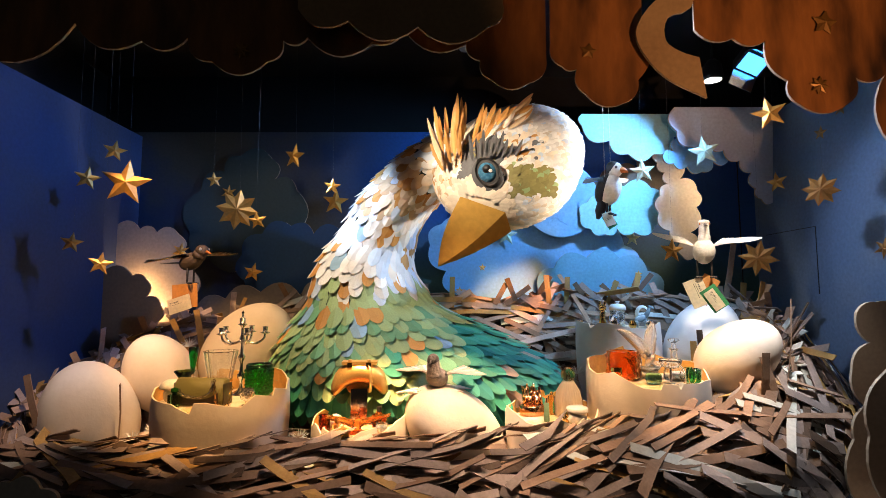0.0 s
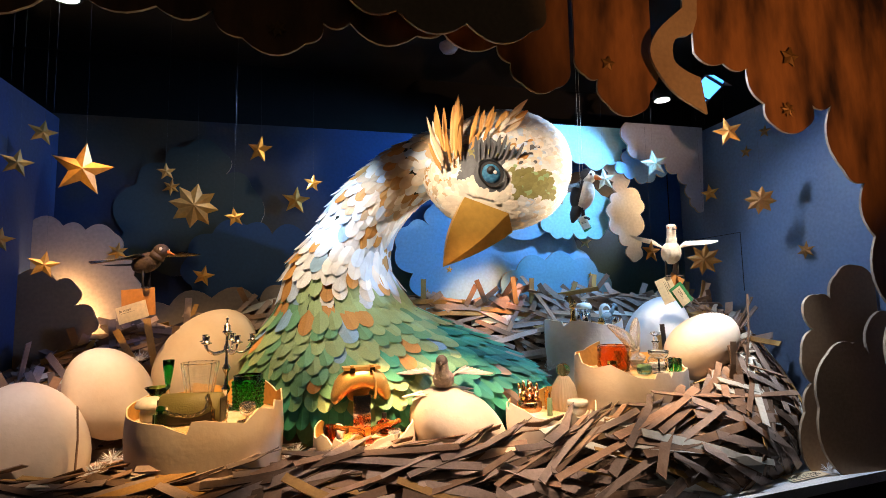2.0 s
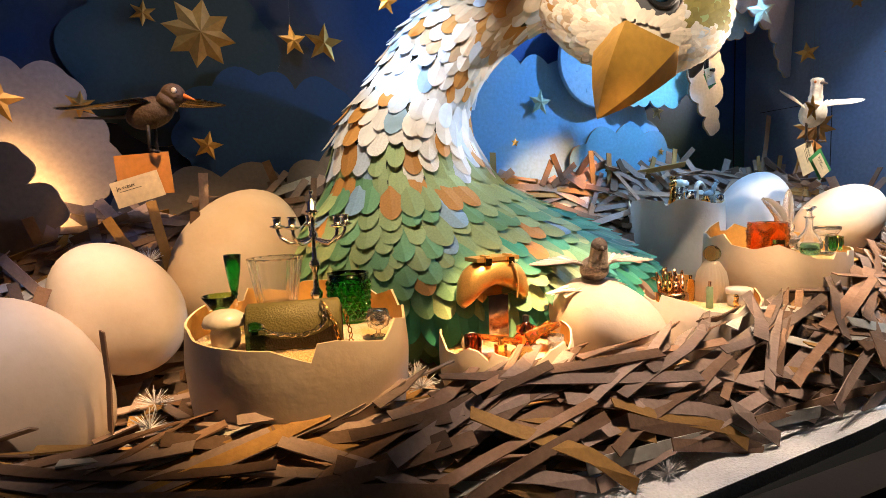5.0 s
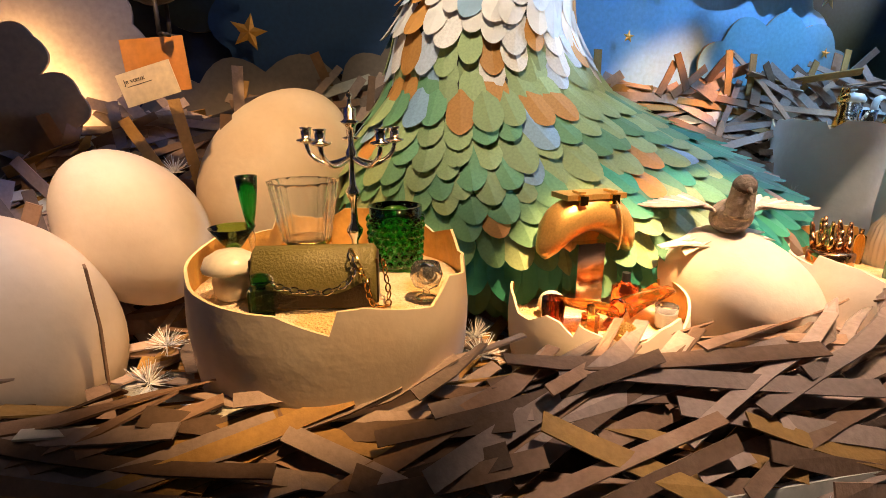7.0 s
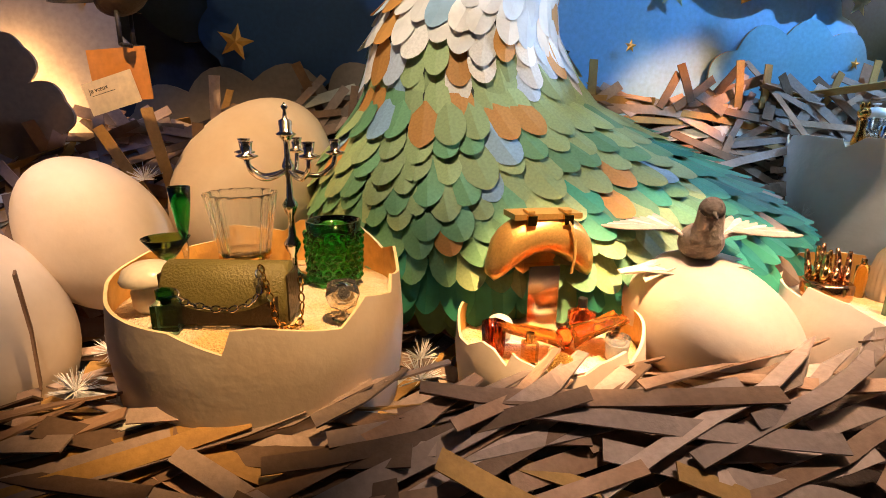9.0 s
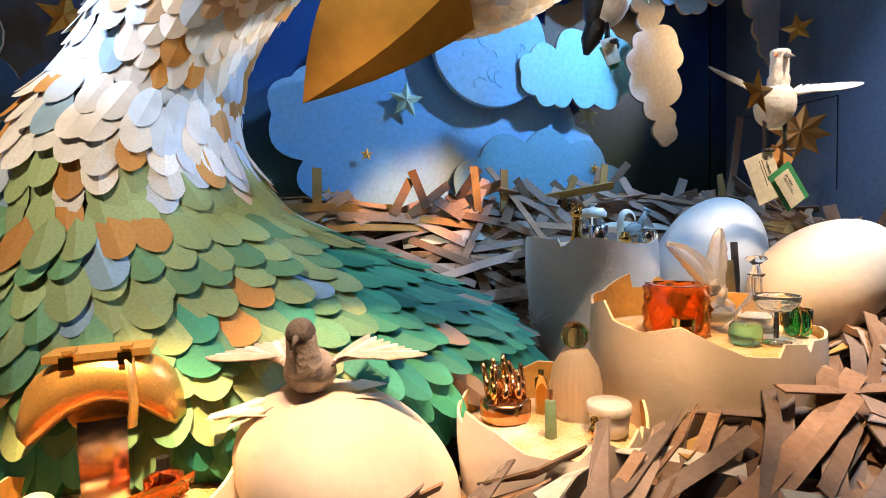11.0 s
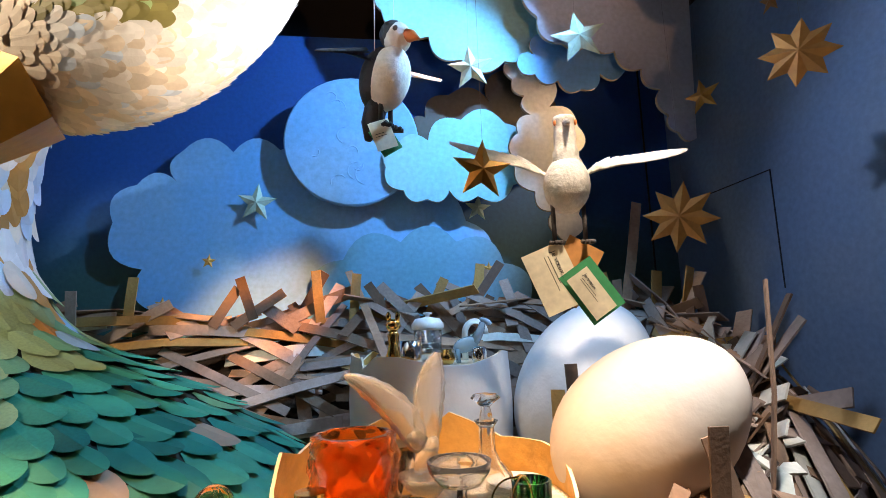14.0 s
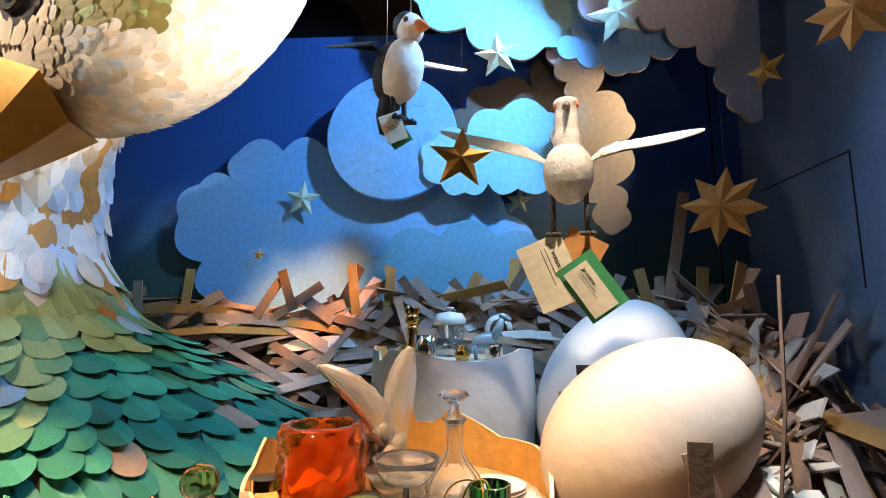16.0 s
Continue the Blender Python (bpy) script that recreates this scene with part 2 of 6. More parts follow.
# ---- mesh helpers ----


def mesh(name, verts, faces, mats, index=None, smooth=False):
    me = bpy.data.meshes.new(name)
    me.from_pydata([tuple(v) for v in verts], [], faces)
    for m in mats if isinstance(mats, (list, tuple)) else [mats]:
        me.materials.append(m)
    if index is not None:
        me.polygons.foreach_set("material_index", index)
    if smooth:
        me.polygons.foreach_set("use_smooth", [True] * len(me.polygons))
    me.update()
    return me


def solid(name, shape, mats, m=None, parent=None, label="", category="", group="", kind="", smooth=False):
    """One mesh object: shape is (verts, faces) or (verts, faces, material index per face)."""
    ob = new(name, mesh(name, shape[0], shape[1], mats, shape[2] if len(shape) > 2 else None, smooth))
    if parent:
        ob.parent = parent
    if m is not None:
        ob.matrix_basis = m
    return tagged(ob, label, category, group, kind)


def thing(name, m, label, category, group="", kind=""):
    ob = new(name)
    ob.empty_display_size = 0.05
    ob.matrix_basis = m
    return tagged(ob, label, category, group, kind)


def part(name, shape, mats, parent, label="", m=None, smooth=False):
    return solid(name, shape, mats, m, parent, label, smooth=smooth)


def moved(shape, m, k=None):
    v = [m @ Vector(p) for p in shape[0]]
    return (v, shape[1]) if k is None else (v, shape[1], [k] * len(shape[1]))


def join(*shapes):
    verts, faces, idx = [], [], []
    for s in shapes:
        n = len(verts)
        verts += list(s[0])
        faces += [tuple(i + n for i in f) for f in s[1]]
        idx += list(s[2]) if len(s) > 2 else [0] * len(s[1])
    return verts, faces, idx


def box(x0, x1, y0, y1, z0, z1):
    v = [(x, y, z) for x in (x0, x1) for y in (y0, y1) for z in (z0, z1)]
    return v, [(0, 1, 3, 2), (4, 6, 7, 5), (0, 4, 5, 1), (2, 3, 7, 6), (0, 2, 6, 4), (1, 5, 7, 3)]


def lathe(profile, n=32, wobble=None):
    verts, faces = [], []
    for j, (r, z) in enumerate(profile):
        for i in range(n):
            a = 2 * math.pi * i / n
            k = wobble(a, j) if wobble else 1.0
            verts.append((r * k * math.cos(a), r * k * math.sin(a), z))
    for j in range(len(profile) - 1):
        for i in range(n):
            a, b = j * n + i, j * n + (i + 1) % n
            faces.append((a, b, b + n, a + n))
    if profile[0][0] > 1e-6:
        faces.append(tuple(reversed(range(n))))
    if profile[-1][0] > 1e-6:
        k = (len(profile) - 1) * n
        faces.append(tuple(range(k, k + n)))
    return verts, faces


def tube(points, radii, n=8, flat=1.0):
    pts = [Vector(p) for p in points]
    radii = radii if isinstance(radii, (list, tuple)) else [radii] * len(pts)
    verts, faces, up = [], [], None
    for j, p in enumerate(pts):
        d = (pts[min(j + 1, len(pts) - 1)] - pts[max(j - 1, 0)]).normalized()
        if up is None:
            up = d.orthogonal().normalized()
        up = (up - d * up.dot(d)).normalized()
        side = d.cross(up)
        for i in range(n):
            a = 2 * math.pi * i / n
            verts.append(p + radii[j] * (math.cos(a) * up + flat * math.sin(a) * side))
    for j in range(len(pts) - 1):
        for i in range(n):
            a, b = j * n + i, j * n + (i + 1) % n
            faces.append((a, b, b + n, a + n))
    faces += [tuple(reversed(range(n))), tuple(range(len(verts) - n, len(verts)))]
    return verts, faces


def ball(rx, ry, rz, n=16, rings=10):
    prof = [(max(1e-7, math.sin(math.pi * j / rings)), -math.cos(math.pi * j / rings)) for j in range(rings + 1)]
    v, f = lathe(prof, n)
    return [(x * rx, y * ry, z * rz) for x, y, z in v], f


def smooth_line(points, per=6):
    p = [Vector(q) for q in points]
    out = []
    for i in range(len(p) - 1):
        a, b, c, d = p[max(i - 1, 0)], p[i], p[i + 1], p[min(i + 2, len(p) - 1)]
        for k in range(per):
            t = k / per
            out.append(0.5 * (2 * b + (c - a) * t + (2 * a - 5 * b + 4 * c - d) * t * t + (3 * b - a - 3 * c + d) * t ** 3))
    return out + [p[-1]]


def scallops(points, flat=(), bulge=0.32, n=7):
    """A closed outline whose sides bow outwards like a cloud's; flat: numbers of the sides that stay straight."""
    area = sum(a[0] * b[1] - b[0] * a[1] for a, b in zip(points, points[1:] + points[:1]))
    turn = 1 if area > 0 else -1
    out = []
    for i, (a, b) in enumerate(zip(points, points[1:] + points[:1])):
        out.append(a)
        if i in flat:
            continue
        dx, dz = b[0] - a[0], b[1] - a[1]
        for k in range(1, n):
            t = k / n
            h = bulge * 4 * t * (1 - t) * turn
            out.append((a[0] + dx * t + dz * h, a[1] + dz * t - dx * h))
    return out


def board(outline, thick=0.012):
    """An upright board: outline in x and z, thickness in y."""
    area = sum(a[0] * b[1] - b[0] * a[1] for a, b in zip(outline, outline[1:] + outline[:1]))
    pts = outline if area > 0 else outline[::-1]
    n = len(pts)
    v = [(x, 0, z) for x, z in pts] + [(x, thick, z) for x, z in pts]
    f = [tuple(range(n)), tuple(range(2 * n - 1, n - 1, -1))] + [(i, i + n, (i + 1) % n + n, (i + 1) % n) for i in range(n)]
    return v, f, [0, 0] + [1] * n


# ---- the window's shell ----
FLOOR, BACK, LEFT, RIGHT = 0.72, 3.2, -1.92, 1.97
SILL = [(LEFT, 1.62), (-0.3, 1.65), (0.5, 1.70), (RIGHT, 1.87), (RIGHT, BACK), (LEFT, BACK)]
n_sill = len(SILL)
slab = ([(x, y, FLOOR - 0.04) for x, y in SILL] + [(x, y, FLOOR) for x, y in SILL], [tuple(range(n_sill - 1, -1, -1)), tuple(range(n_sill, 2 * n_sill))] + [(i, (i + 1) % n_sill, n_sill + (i + 1) % n_sill, n_sill + i) for i in range(n_sill)])
solid("floor", slab, SNOW, label="white snow-covered floor of the window display", category="floor", kind="structure")
solid("wall_back", box(LEFT - 0.1, RIGHT + 0.1, BACK, BACK + 0.1, FLOOR - 0.04, 2.53), SKY_BACK, label="back wall painted bright blue, dimness and brown haze coloured in at left", category="wall", kind="structure")
solid("wall_left", box(LEFT - 0.1, LEFT, 1.5, BACK, FLOOR - 0.04, 2.50), SKY_LEFT, label="deep blue painted side wall", category="wall", kind="structure")
solid("wall_right", box(RIGHT, RIGHT + 0.1, 1.5, BACK, FLOOR - 0.04, 2.58), SKY_SIDE, label="slate blue painted side wall", category="wall", kind="structure")
solid("ceiling", box(-2.4, 2.4, 1.45, 3.6, 3.05, 3.15), BLACK, label="black ceiling above the display", category="ceiling", kind="structure")
# black enclosure added round the backdrop to keep outside light away
solid("wall_void_back", box(-2.4, 2.4, 3.55, 3.6, 0.0, 3.05), BLACK, label="added black rear wall that keeps the space behind the backdrop dark", category="wall", kind="structure")
solid("wall_void_left", box(-2.45, -2.4, 1.45, 3.6, 0.0, 3.15), BLACK, label="added black side wall that keeps the space behind the backdrop dark", category="wall", kind="structure")
solid("wall_void_right", box(2.4, 2.45, 1.45, 3.6, 0.0, 3.15), BLACK, label="added black side wall that keeps the space behind the backdrop dark", category="wall", kind="structure")
solid("wall_below_window", box(-2.4, 2.4, 1.52, 1.62, 0.0, FLOOR - 0.01), BLACK, label="black panel below the shop window", category="wall", kind="structure")
solid("ground", box(-6, 6, -5, 1.52, -0.05, 0.0), material("dark pavement", (0.05, 0.05, 0.05), 0.8, bump=0.4), label="dark street pavement outside the window", category="ground", kind="structure")


def cloud(y, outline, kind, label, flat=(), bulge=0.3, name="cloud_cutout", thick=0.012):
    x0 = sum(p[0] for p in outline) / len(outline)
    z0 = min(p[1] for p in outline)
    pts = [(x - x0, z - z0) for x, z in scallops(outline, flat, bulge)]
    return solid(name, board(pts, thick), [CLOUD[kind] if isinstance(kind, str) else kind, EDGE], pose(x0, y, z0), label=label, category="cloud", group="painted cloud boards")


cloud(3.15, [(0.02, 1.64), (-0.08, 1.8), (-0.01, 1.93), (0.12, 1.94), (0.13, 2.05), (0.3, 2.05), (0.46, 2.06), (0.68, 1.97), (0.92, 1.91), (1.12, 1.8), (1.19, 1.62), (1.16, 1.3), (0.3, 1.3), (0.06, 1.5)], "blue", "large light blue cloud board on the back wall", flat=(11,))
cloud(3.13, [(0.62, 1.30), (0.58, 1.52), (0.68, 1.66), (0.88, 1.72), (1.08, 1.72), (1.25, 1.64), (1.34, 1.5), (1.36, 1.3)], "sea", "greenish blue cloud board behind the nest", flat=(7,))
cloud(3.06, [(0.83, 1.97), (0.87, 2.05), (0.98, 2.07), (1.1, 2.15), (1.26, 2.14), (1.33, 2.03), (1.28, 1.91), (1.15, 1.87), (1.05, 1.89), (0.97, 1.86), (0.89, 1.89)], "cyan", "small turquoise cloud board beside the moon")
cloud(3.14, [(0.93, 2.17), (0.98, 2.19), (1.07, 2.28), (1.23, 2.25), (1.29, 2.39), (1.4, 2.35), (1.44, 2.11), (1.33, 1.96), (1.0, 2.04)], "taupe", "dark taupe cloud board in shade")
cloud(3.0, [(1.27, 2.36), (1.32, 2.37), (1.39, 2.32), (1.41, 2.18), (1.51, 2.11), (1.5, 2.01), (1.46, 1.86), (1.49, 1.79), (1.47, 1.71), (1.41, 1.72), (1.40, 1.8), (1.34, 1.87), (1.28, 1.98), (1.29, 2.08), (1.34, 2.15), (1.32, 2.22), (1.28, 2.28)], "white", "narrow off-white cloud board lit from behind")
cloud(2.95, [(0.82, 2.56), (0.82, 2.49), (0.98, 2.4), (1.09, 2.32), (1.24, 2.32), (1.36, 2.42), (1.42, 2.56)], "cyan", "pale turquoise cloud board hung from the top", flat=(6,))
cloud(2.9, [(1.27, 2.29), (1.33, 2.32), (1.36, 2.4), (1.56, 2.46), (1.64, 2.34), (1.65, 2.27), (1.56, 2.26), (1.49, 2.2), (1.41, 2.23), (1.33, 2.25)], "blue", "blue cloud board with a brown shadow side")
cloud(2.84, [(1.32, 2.56), (1.33, 2.42), (1.41, 2.33), (1.51, 2.35), (1.59, 2.31), (1.68, 2.25), (1.74, 2.18), (1.76, 2.09), (1.79, 2.03), (1.85, 2.01), (1.88, 2.56)], "lilac", "tall grey lilac cloud board in the corner", flat=(9, 10))
cloud(3.15, [(-1.24, 1.74), (-1.12, 1.87), (-0.94, 1.92), (-0.8, 1.87), (-0.63, 1.89), (-0.58, 1.75), (-0.6, 1.57), (-0.86, 1.51), (-1.09, 1.51), (-1.22, 1.58)], "night", "midnight blue cloud board on the back wall")
cloud(3.18, [(-1.58, 1.88), (-1.52, 2.15), (-1.38, 2.27), (-1.28, 2.37), (-1.08, 2.35), (-1.06, 2.22), (-0.92, 2.15), (-0.94, 1.87), (-1.17, 1.72), (-1.46, 1.72)], "teal", "dark teal cloud board on the back wall")
cloud(3.12, [(-1.5, 1.0), (-1.5, 1.4), (-1.32, 1.47), (-1.11, 1.51), (-0.86, 1.48), (-0.72, 1.57), (-0.46, 1.62), (-0.34, 1.38), (-0.35, 1.0)], "greige", "grey beige cloud board behind the eggs", flat=(8,))
cloud(3.0, [(-1.93, 1.0), (-1.93, 1.9), (-1.79, 1.88), (-1.69, 1.86), (-1.56, 1.85), (-1.54, 1.73), (-1.46, 1.63), (-1.47, 1.48), (-1.52, 1.43), (-1.5, 1.33), (-1.55, 1.0)], "cream", "cream grey cloud board lit from behind", flat=(0, 10))
cloud(2.9, [(-1.93, 0.95), (-1.93, 1.62), (-1.76, 1.6), (-1.68, 1.58), (-1.68, 1.48), (-1.59, 1.43), (-1.61, 1.34), (-1.68, 1.3), (-1.66, 0.95)], "brown", "brown cloud board in front of a lit one", flat=(0, 8))
for x, z in ((-1.76, 1.54), (-1.67, 1.42), (-1.69, 1.30), (-1.72, 1.14)):
    glow((x, 2.94, z), 1.5, WARM, 0.015)
cloud(1.92, [(1.51, FLOOR), (1.50, 0.97), (1.55, 1.09), (1.51, 1.22), (1.58, 1.32), (1.54, 1.43), (1.62, 1.47), (1.69, 1.45), (1.74, 1.56), (1.85, 1.6), (1.95, 1.53), (1.96, FLOOR)], "fawn", "fawn brown cloud board standing on the snow", flat=(10, 11), bulge=0.17)
cloud(1.86, [(1.60, FLOOR), (1.51, 1.0), (1.58, 1.22), (1.71, 1.26), (1.80, 1.21), (1.84, 1.37), (1.95, 1.38), (1.96, FLOOR)], "fawn", "low fawn brown cloud board standing on the snow", flat=(6, 7), bulge=0.17)
cloud(1.69, [(-1.46, FLOOR), (-1.44, 0.86), (-1.38, 0.90), (-1.28, 0.88), (-1.22, 0.82), (-1.2, FLOOR)], "white", "small off-white cloud board at the window's edge", flat=(5,))
DARK_LINE = material("dark line", (0.01, 0.012, 0.02), 0.9)
# dark strip added on the backdrop to draw the corner's dark line
solid("corner_line", box(1.866, 1.872, BACK - 0.004, BACK, 1.3, 2.5), DARK_LINE, label="dark vertical strip drawn in for the room corner", category="trim", kind="structure")
solid("hatch_outline", join(box(RIGHT - 0.003, RIGHT, 2.69, 3.10, 1.854, 1.857), box(RIGHT - 0.003, RIGHT, 2.687, 2.69, 1.5, 1.857)), DARK_LINE, label="thin dark outline of a wall hatch", category="trim", kind="structure")

# moon
moon = solid("moon", moved(lathe([(0.228, 0), (0.233, 0.004), (0.233, 0.02), (0.228, 0.024)], 48), pose(0, 0, 0, 90)), CLOUD["blue"], pose(0.715, 3.1, 2.072), label="flat round blue moon with cut crater lines", category="moon")

rng = random.Random(17)
for k in range(16):
    q, a = 0.18 * math.sqrt(rng.random()), rng.uniform(0, 6.28)
    cx, cz, cr, a0 = q * math.cos(a), q * math.sin(a), rng.uniform(0.012, 0.035), rng.uniform(0, 6.28)
    part("crater_line", tube([(cx + cr * math.cos(a0 + 0.35 * j), -0.025, cz + cr * math.sin(a0 + 0.35 * j)) for j in range(9)], 0.0022, 5), CLOUD["blue"], moon, "raised curved crater line")

# ---- valance of brown veneer, branch shadows put into its colour ----


def valance(y, line, top, mat, label, thick=0.01, bulge=0.25):
    pts = scallops([(line[-1][0], top), (line[0][0], top)] + line, flat=(0, 1, len(line) + 1), bulge=bulge)
    x0 = line[0][0]
    return solid("valance_board", board([(x - x0, z - top) for x, z in pts], thick), [mat, EDGE], pose(x0, y, top), label=label, category="valance", group="scalloped boards above the window")


valance(1.60, [(-2.3, 2.28), (-1.9, 2.36), (-1.55, 2.3), (-1.2, 2.38), (-0.98, 2.32), (-0.83, 2.33), (-0.75, 2.25), (-0.57, 2.25), (-0.52, 2.32), (-0.44, 2.33), (-0.23, 2.31), (-0.12, 2.38)], 3.05, WOOD, "dark veneer valance with coloured-in shadow streaks and scalloped lower edge")
valance(1.72, [(-0.12, 2.40), (0.08, 2.37), (0.13, 2.31), (0.17, 2.24), (0.30, 2.23), (0.36, 2.32)], 3.05, WOOD, "dark veneer valance lobe with coloured-in shadow streaks", bulge=0.22)
valance(1.70, [(0.37, 2.36), (0.41, 2.28), (0.46, 2.27), (0.49, 2.18), (0.62, 2.15), (0.67, 2.23), (0.69, 2.42)], 3.05, WOOD, "brown veneer valance lobe with coloured-in shadow streaks", bulge=0.2)
valance(1.68, [(0.86, 2.40), (0.99, 2.37), (1.10, 2.36), (1.17, 2.22), (1.20, 2.14), (1.37, 2.14), (1.40, 2.23), (1.5, 2.24), (1.53, 1.97), (1.63, 1.92), (1.66, 1.7), (1.72, 1.4), (1.70, 1.1), (1.74, 0.72), (2.3, 0.72)], 3.05, WOOD, "orange brown veneer side drapery with coloured-in shadow streaks and scalloped edge", bulge=0.2)
valance(1.55, [(-0.46, 2.40), (-0.30, 2.36), (-0.08, 2.34), (0.14, 2.34), (0.19, 2.42)], 3.05, WOOD_PALE, "pale tan scalloped strip in front of the valance")
crescent = smooth_line([(0.80, 0, 2.56), (0.69, 0, 2.46), (0.65, 0, 2.37), (0.69, 0, 2.28), (0.76, 0, 2.21), (0.88, 0, 2.15)], 5) + smooth_line([(0.86, 0, 2.29), (0.80, 0, 2.31), (0.75, 0, 2.35), (0.76, 0, 2.43), (0.86, 0, 2.52), (0.86, 0, 3.05), (0.82, 0, 3.05)], 4)
solid("valance_crescent", board([(p.x - 0.75, p.z - 2.4) for p in crescent], 0.01), [WOOD_PALE, EDGE], pose(0.75, 1.655, 2.4), label="pale tan crescent-shaped valance board", category="valance", group="scalloped boards above the window")

# ---- eggs and eggshells ----


def egg_profile(r, h, n=22):
    out = []
    for j in range(n + 1):
        a = math.pi * j / n
        out.append((max(1e-6, r * math.sin(a) * (1 + 0.06 * math.cos(a))), h / 2 - h / 2 * math.cos(a)))
    return out


def egg(place, r, h, lean, label, mat=PLASTER, squash=(1.0, 1.0)):
    """An egg whose centre is at place; lean: degrees about x, y and z."""
    prof = [(q, z - h / 2) for q, z in egg_profile(r, h)]
    shape = lathe(prof, 48)
    shape = ([(x * squash[0], y * squash[1], z) for x, y, z in shape[0]], shape[1])
    return solid("egg", shape, mat, pose(*place, *lean), label=label, category="egg", group="large plaster eggs in the nest", smooth=True)


egg((-1.588, 2.36, 0.945), 0.196, 0.51, (3, -13, 0), "cream plaster egg with brown paint dabs, resting on cardboard straw")
egg((-1.398, 2.574, 1.109), 0.158, 0.405, (3, -29, 0), "cream plaster egg leaning between two others")
egg((-1.063, 2.839, 1.198), 0.213, 0.57, (-28, 31, 0), "large cream plaster egg lying at a slant")
egg((0.055, 2.246, 0.928), 0.185, 0.49, (-31, 125, 0), "cream plaster egg lying on its side, broken on top", squash=(0.84, 1.157))
egg((1.336, 2.671, 1.248), 0.173, 0.476, (1, 26, 0), "pale blue-lit upright plaster egg", PLASTER_BLUE)
egg((1.265, 2.235, 1.235), 0.137, 0.38, (23, 46, 0), "rough cream plaster egg leaning on the nest's rim")


RIM = material("torn cream rim", (0.78, 0.66, 0.44), 0.8)


def shell(place, r, depth, seed, label, mat=PLASTER, rough=0.02, back=0.012, fill=0.052, phase=0.2):
    """A broken half egg with a jagged rim; place is the rim's centre. Returns the thing and the height of its sand."""
    rng = random.Random(seed)
    ob = thing("broken_eggshell", pose(*place[:2], place[2] - depth), label, "eggshell", "broken eggshell bowls")
    n, rows = 120, 10
    knots, k = [], 0
    while k < n:
        knots.append((k, rng.choice((-1, 1)) * rng.uniform(0.3, 1.0) * rough))
        k += rng.choice((1, 3, 4, 6, 9))
    knots.append((n, knots[0][1]))
    jag = []
    for (a0, h0), (a1, h1) in zip(knots, knots[1:]):
        jag += [h0 + (h1 - h0) * (q - a0) / (a1 - a0) for q in range(a0, a1)]
    verts, faces, idx = [], [], []
    for skin_no, off in ((0, 0.0), (1, -0.006)):
        for j in range(rows + 1):
            t = j / rows
            for i in range(n):
                a = 2 * math.pi * i / n
                top = depth + jag[i] + back * math.sin(a + phase)
                z = top * t
                u = z / depth
                q = r * math.sqrt(max(0.0, 1 - (1 - min(u, 1.15)) ** 2 * 0.17)) * (1 - 0.10 * max(0, u - 0.7)) * (1 + 0.006 * math.sin(3 * a + 5 * u)) + off
                verts.append((q * math.cos(a), q * math.sin(a), z + (0.006 if skin_no else 0) * (1 - t)))
    per = (rows + 1) * n
    for skin_no in (0, 1):
        for j in range(rows):
            for i in range(n):
                a, b = skin_no * per + j * n + i, skin_no * per + j * n + (i + 1) % n
                f = (a, b, b + n, a + n)
                faces.append(f if skin_no == 0 else f[::-1])
                idx.append(skin_no)
    base = len(verts)
    verts += verts[rows * n:per] + verts[per + rows * n:2 * per]
    for i in range(n):
        a, b = base + i, base + (i + 1) % n
        faces.append((a, b, b + n, a + n))
        idx.append(2)
    part("shell_wall", (verts, faces, idx), [mat, GOLD_PAINT, RIM], ob, smooth=True)
    zs = depth - fill
    prof = [(0.0001, zs + 0.012), (r * 0.45, zs + 0.01), (r * 0.8, zs + 0.002), (r * 0.955, zs - 0.004), (r * 0.955, zs - 0.03), (0.0001, zs - 0.03)]
    part("sand_bed", lathe(prof, 40), SAND, ob, "pale glittering sand bed", smooth=True)
    return ob, place[2] - depth + zs + 0.008


sh1, Z1 = shell((-0.936, 2.235, 1.105), 0.277, 0.31, 3, "broad cream eggshell bowl holding green and clear glassware", back=0.036)
sh2, Z2 = shell((-0.348, 2.213, 0.980), 0.203, 0.20, 5, "cream eggshell bowl glowing with orange glass and a gold bag", back=0.02)
sh3, Z3 = shell((0.462, 2.221, 1.022), 0.20, 0.22, 8, "small cream eggshell bowl with bottles and gold lipsticks", back=0.024)
sh4, Z4 = shell((0.870, 2.239, 1.188), 0.252, 0.33, 11, "cream eggshell bowl with orange vase and crystal", back=0.044, rough=0.024, phase=-0.35)
sh5, Z5 = shell((0.938, 2.783, 1.340), 0.222, 0.40, 14, "pale upright eggshell bowl with silver and gold tableware", mat=PLASTER_BLUE, back=0.0, fill=0.02)

# ---- the nest ----
HEIGHTS = [(0, 1.34), (10, 1.41), (45, 1.46), (90, 1.47), (135, 1.36), (180, 1.05), (200, 0.85), (221, 0.865), (250, 0.88), (270, 0.925), (285, 0.985), (302, 1.06), (330, 1.16), (345, 1.26), (360, 1.34)]


def rim_height(deg):
    deg %= 360
    for (a, ha), (b, hb) in zip(HEIGHTS, HEIGHTS[1:]):
        if a <= deg <= b:
            return ha + (hb - ha) * (deg - a) / (b - a)


def rim(deg):
    c, s = math.cos(radians(deg)), math.sin(radians(deg))
    west = min(1.0, max(0.0, -c * 2))
    return Vector((-0.02 + (1.62 + 0.18 * west) * math.copysign(abs(c) ** 0.72, c), 2.52 + 0.52 * math.copysign(abs(s) ** (0.8 - 0.3 * west), s), rim_height(deg)))


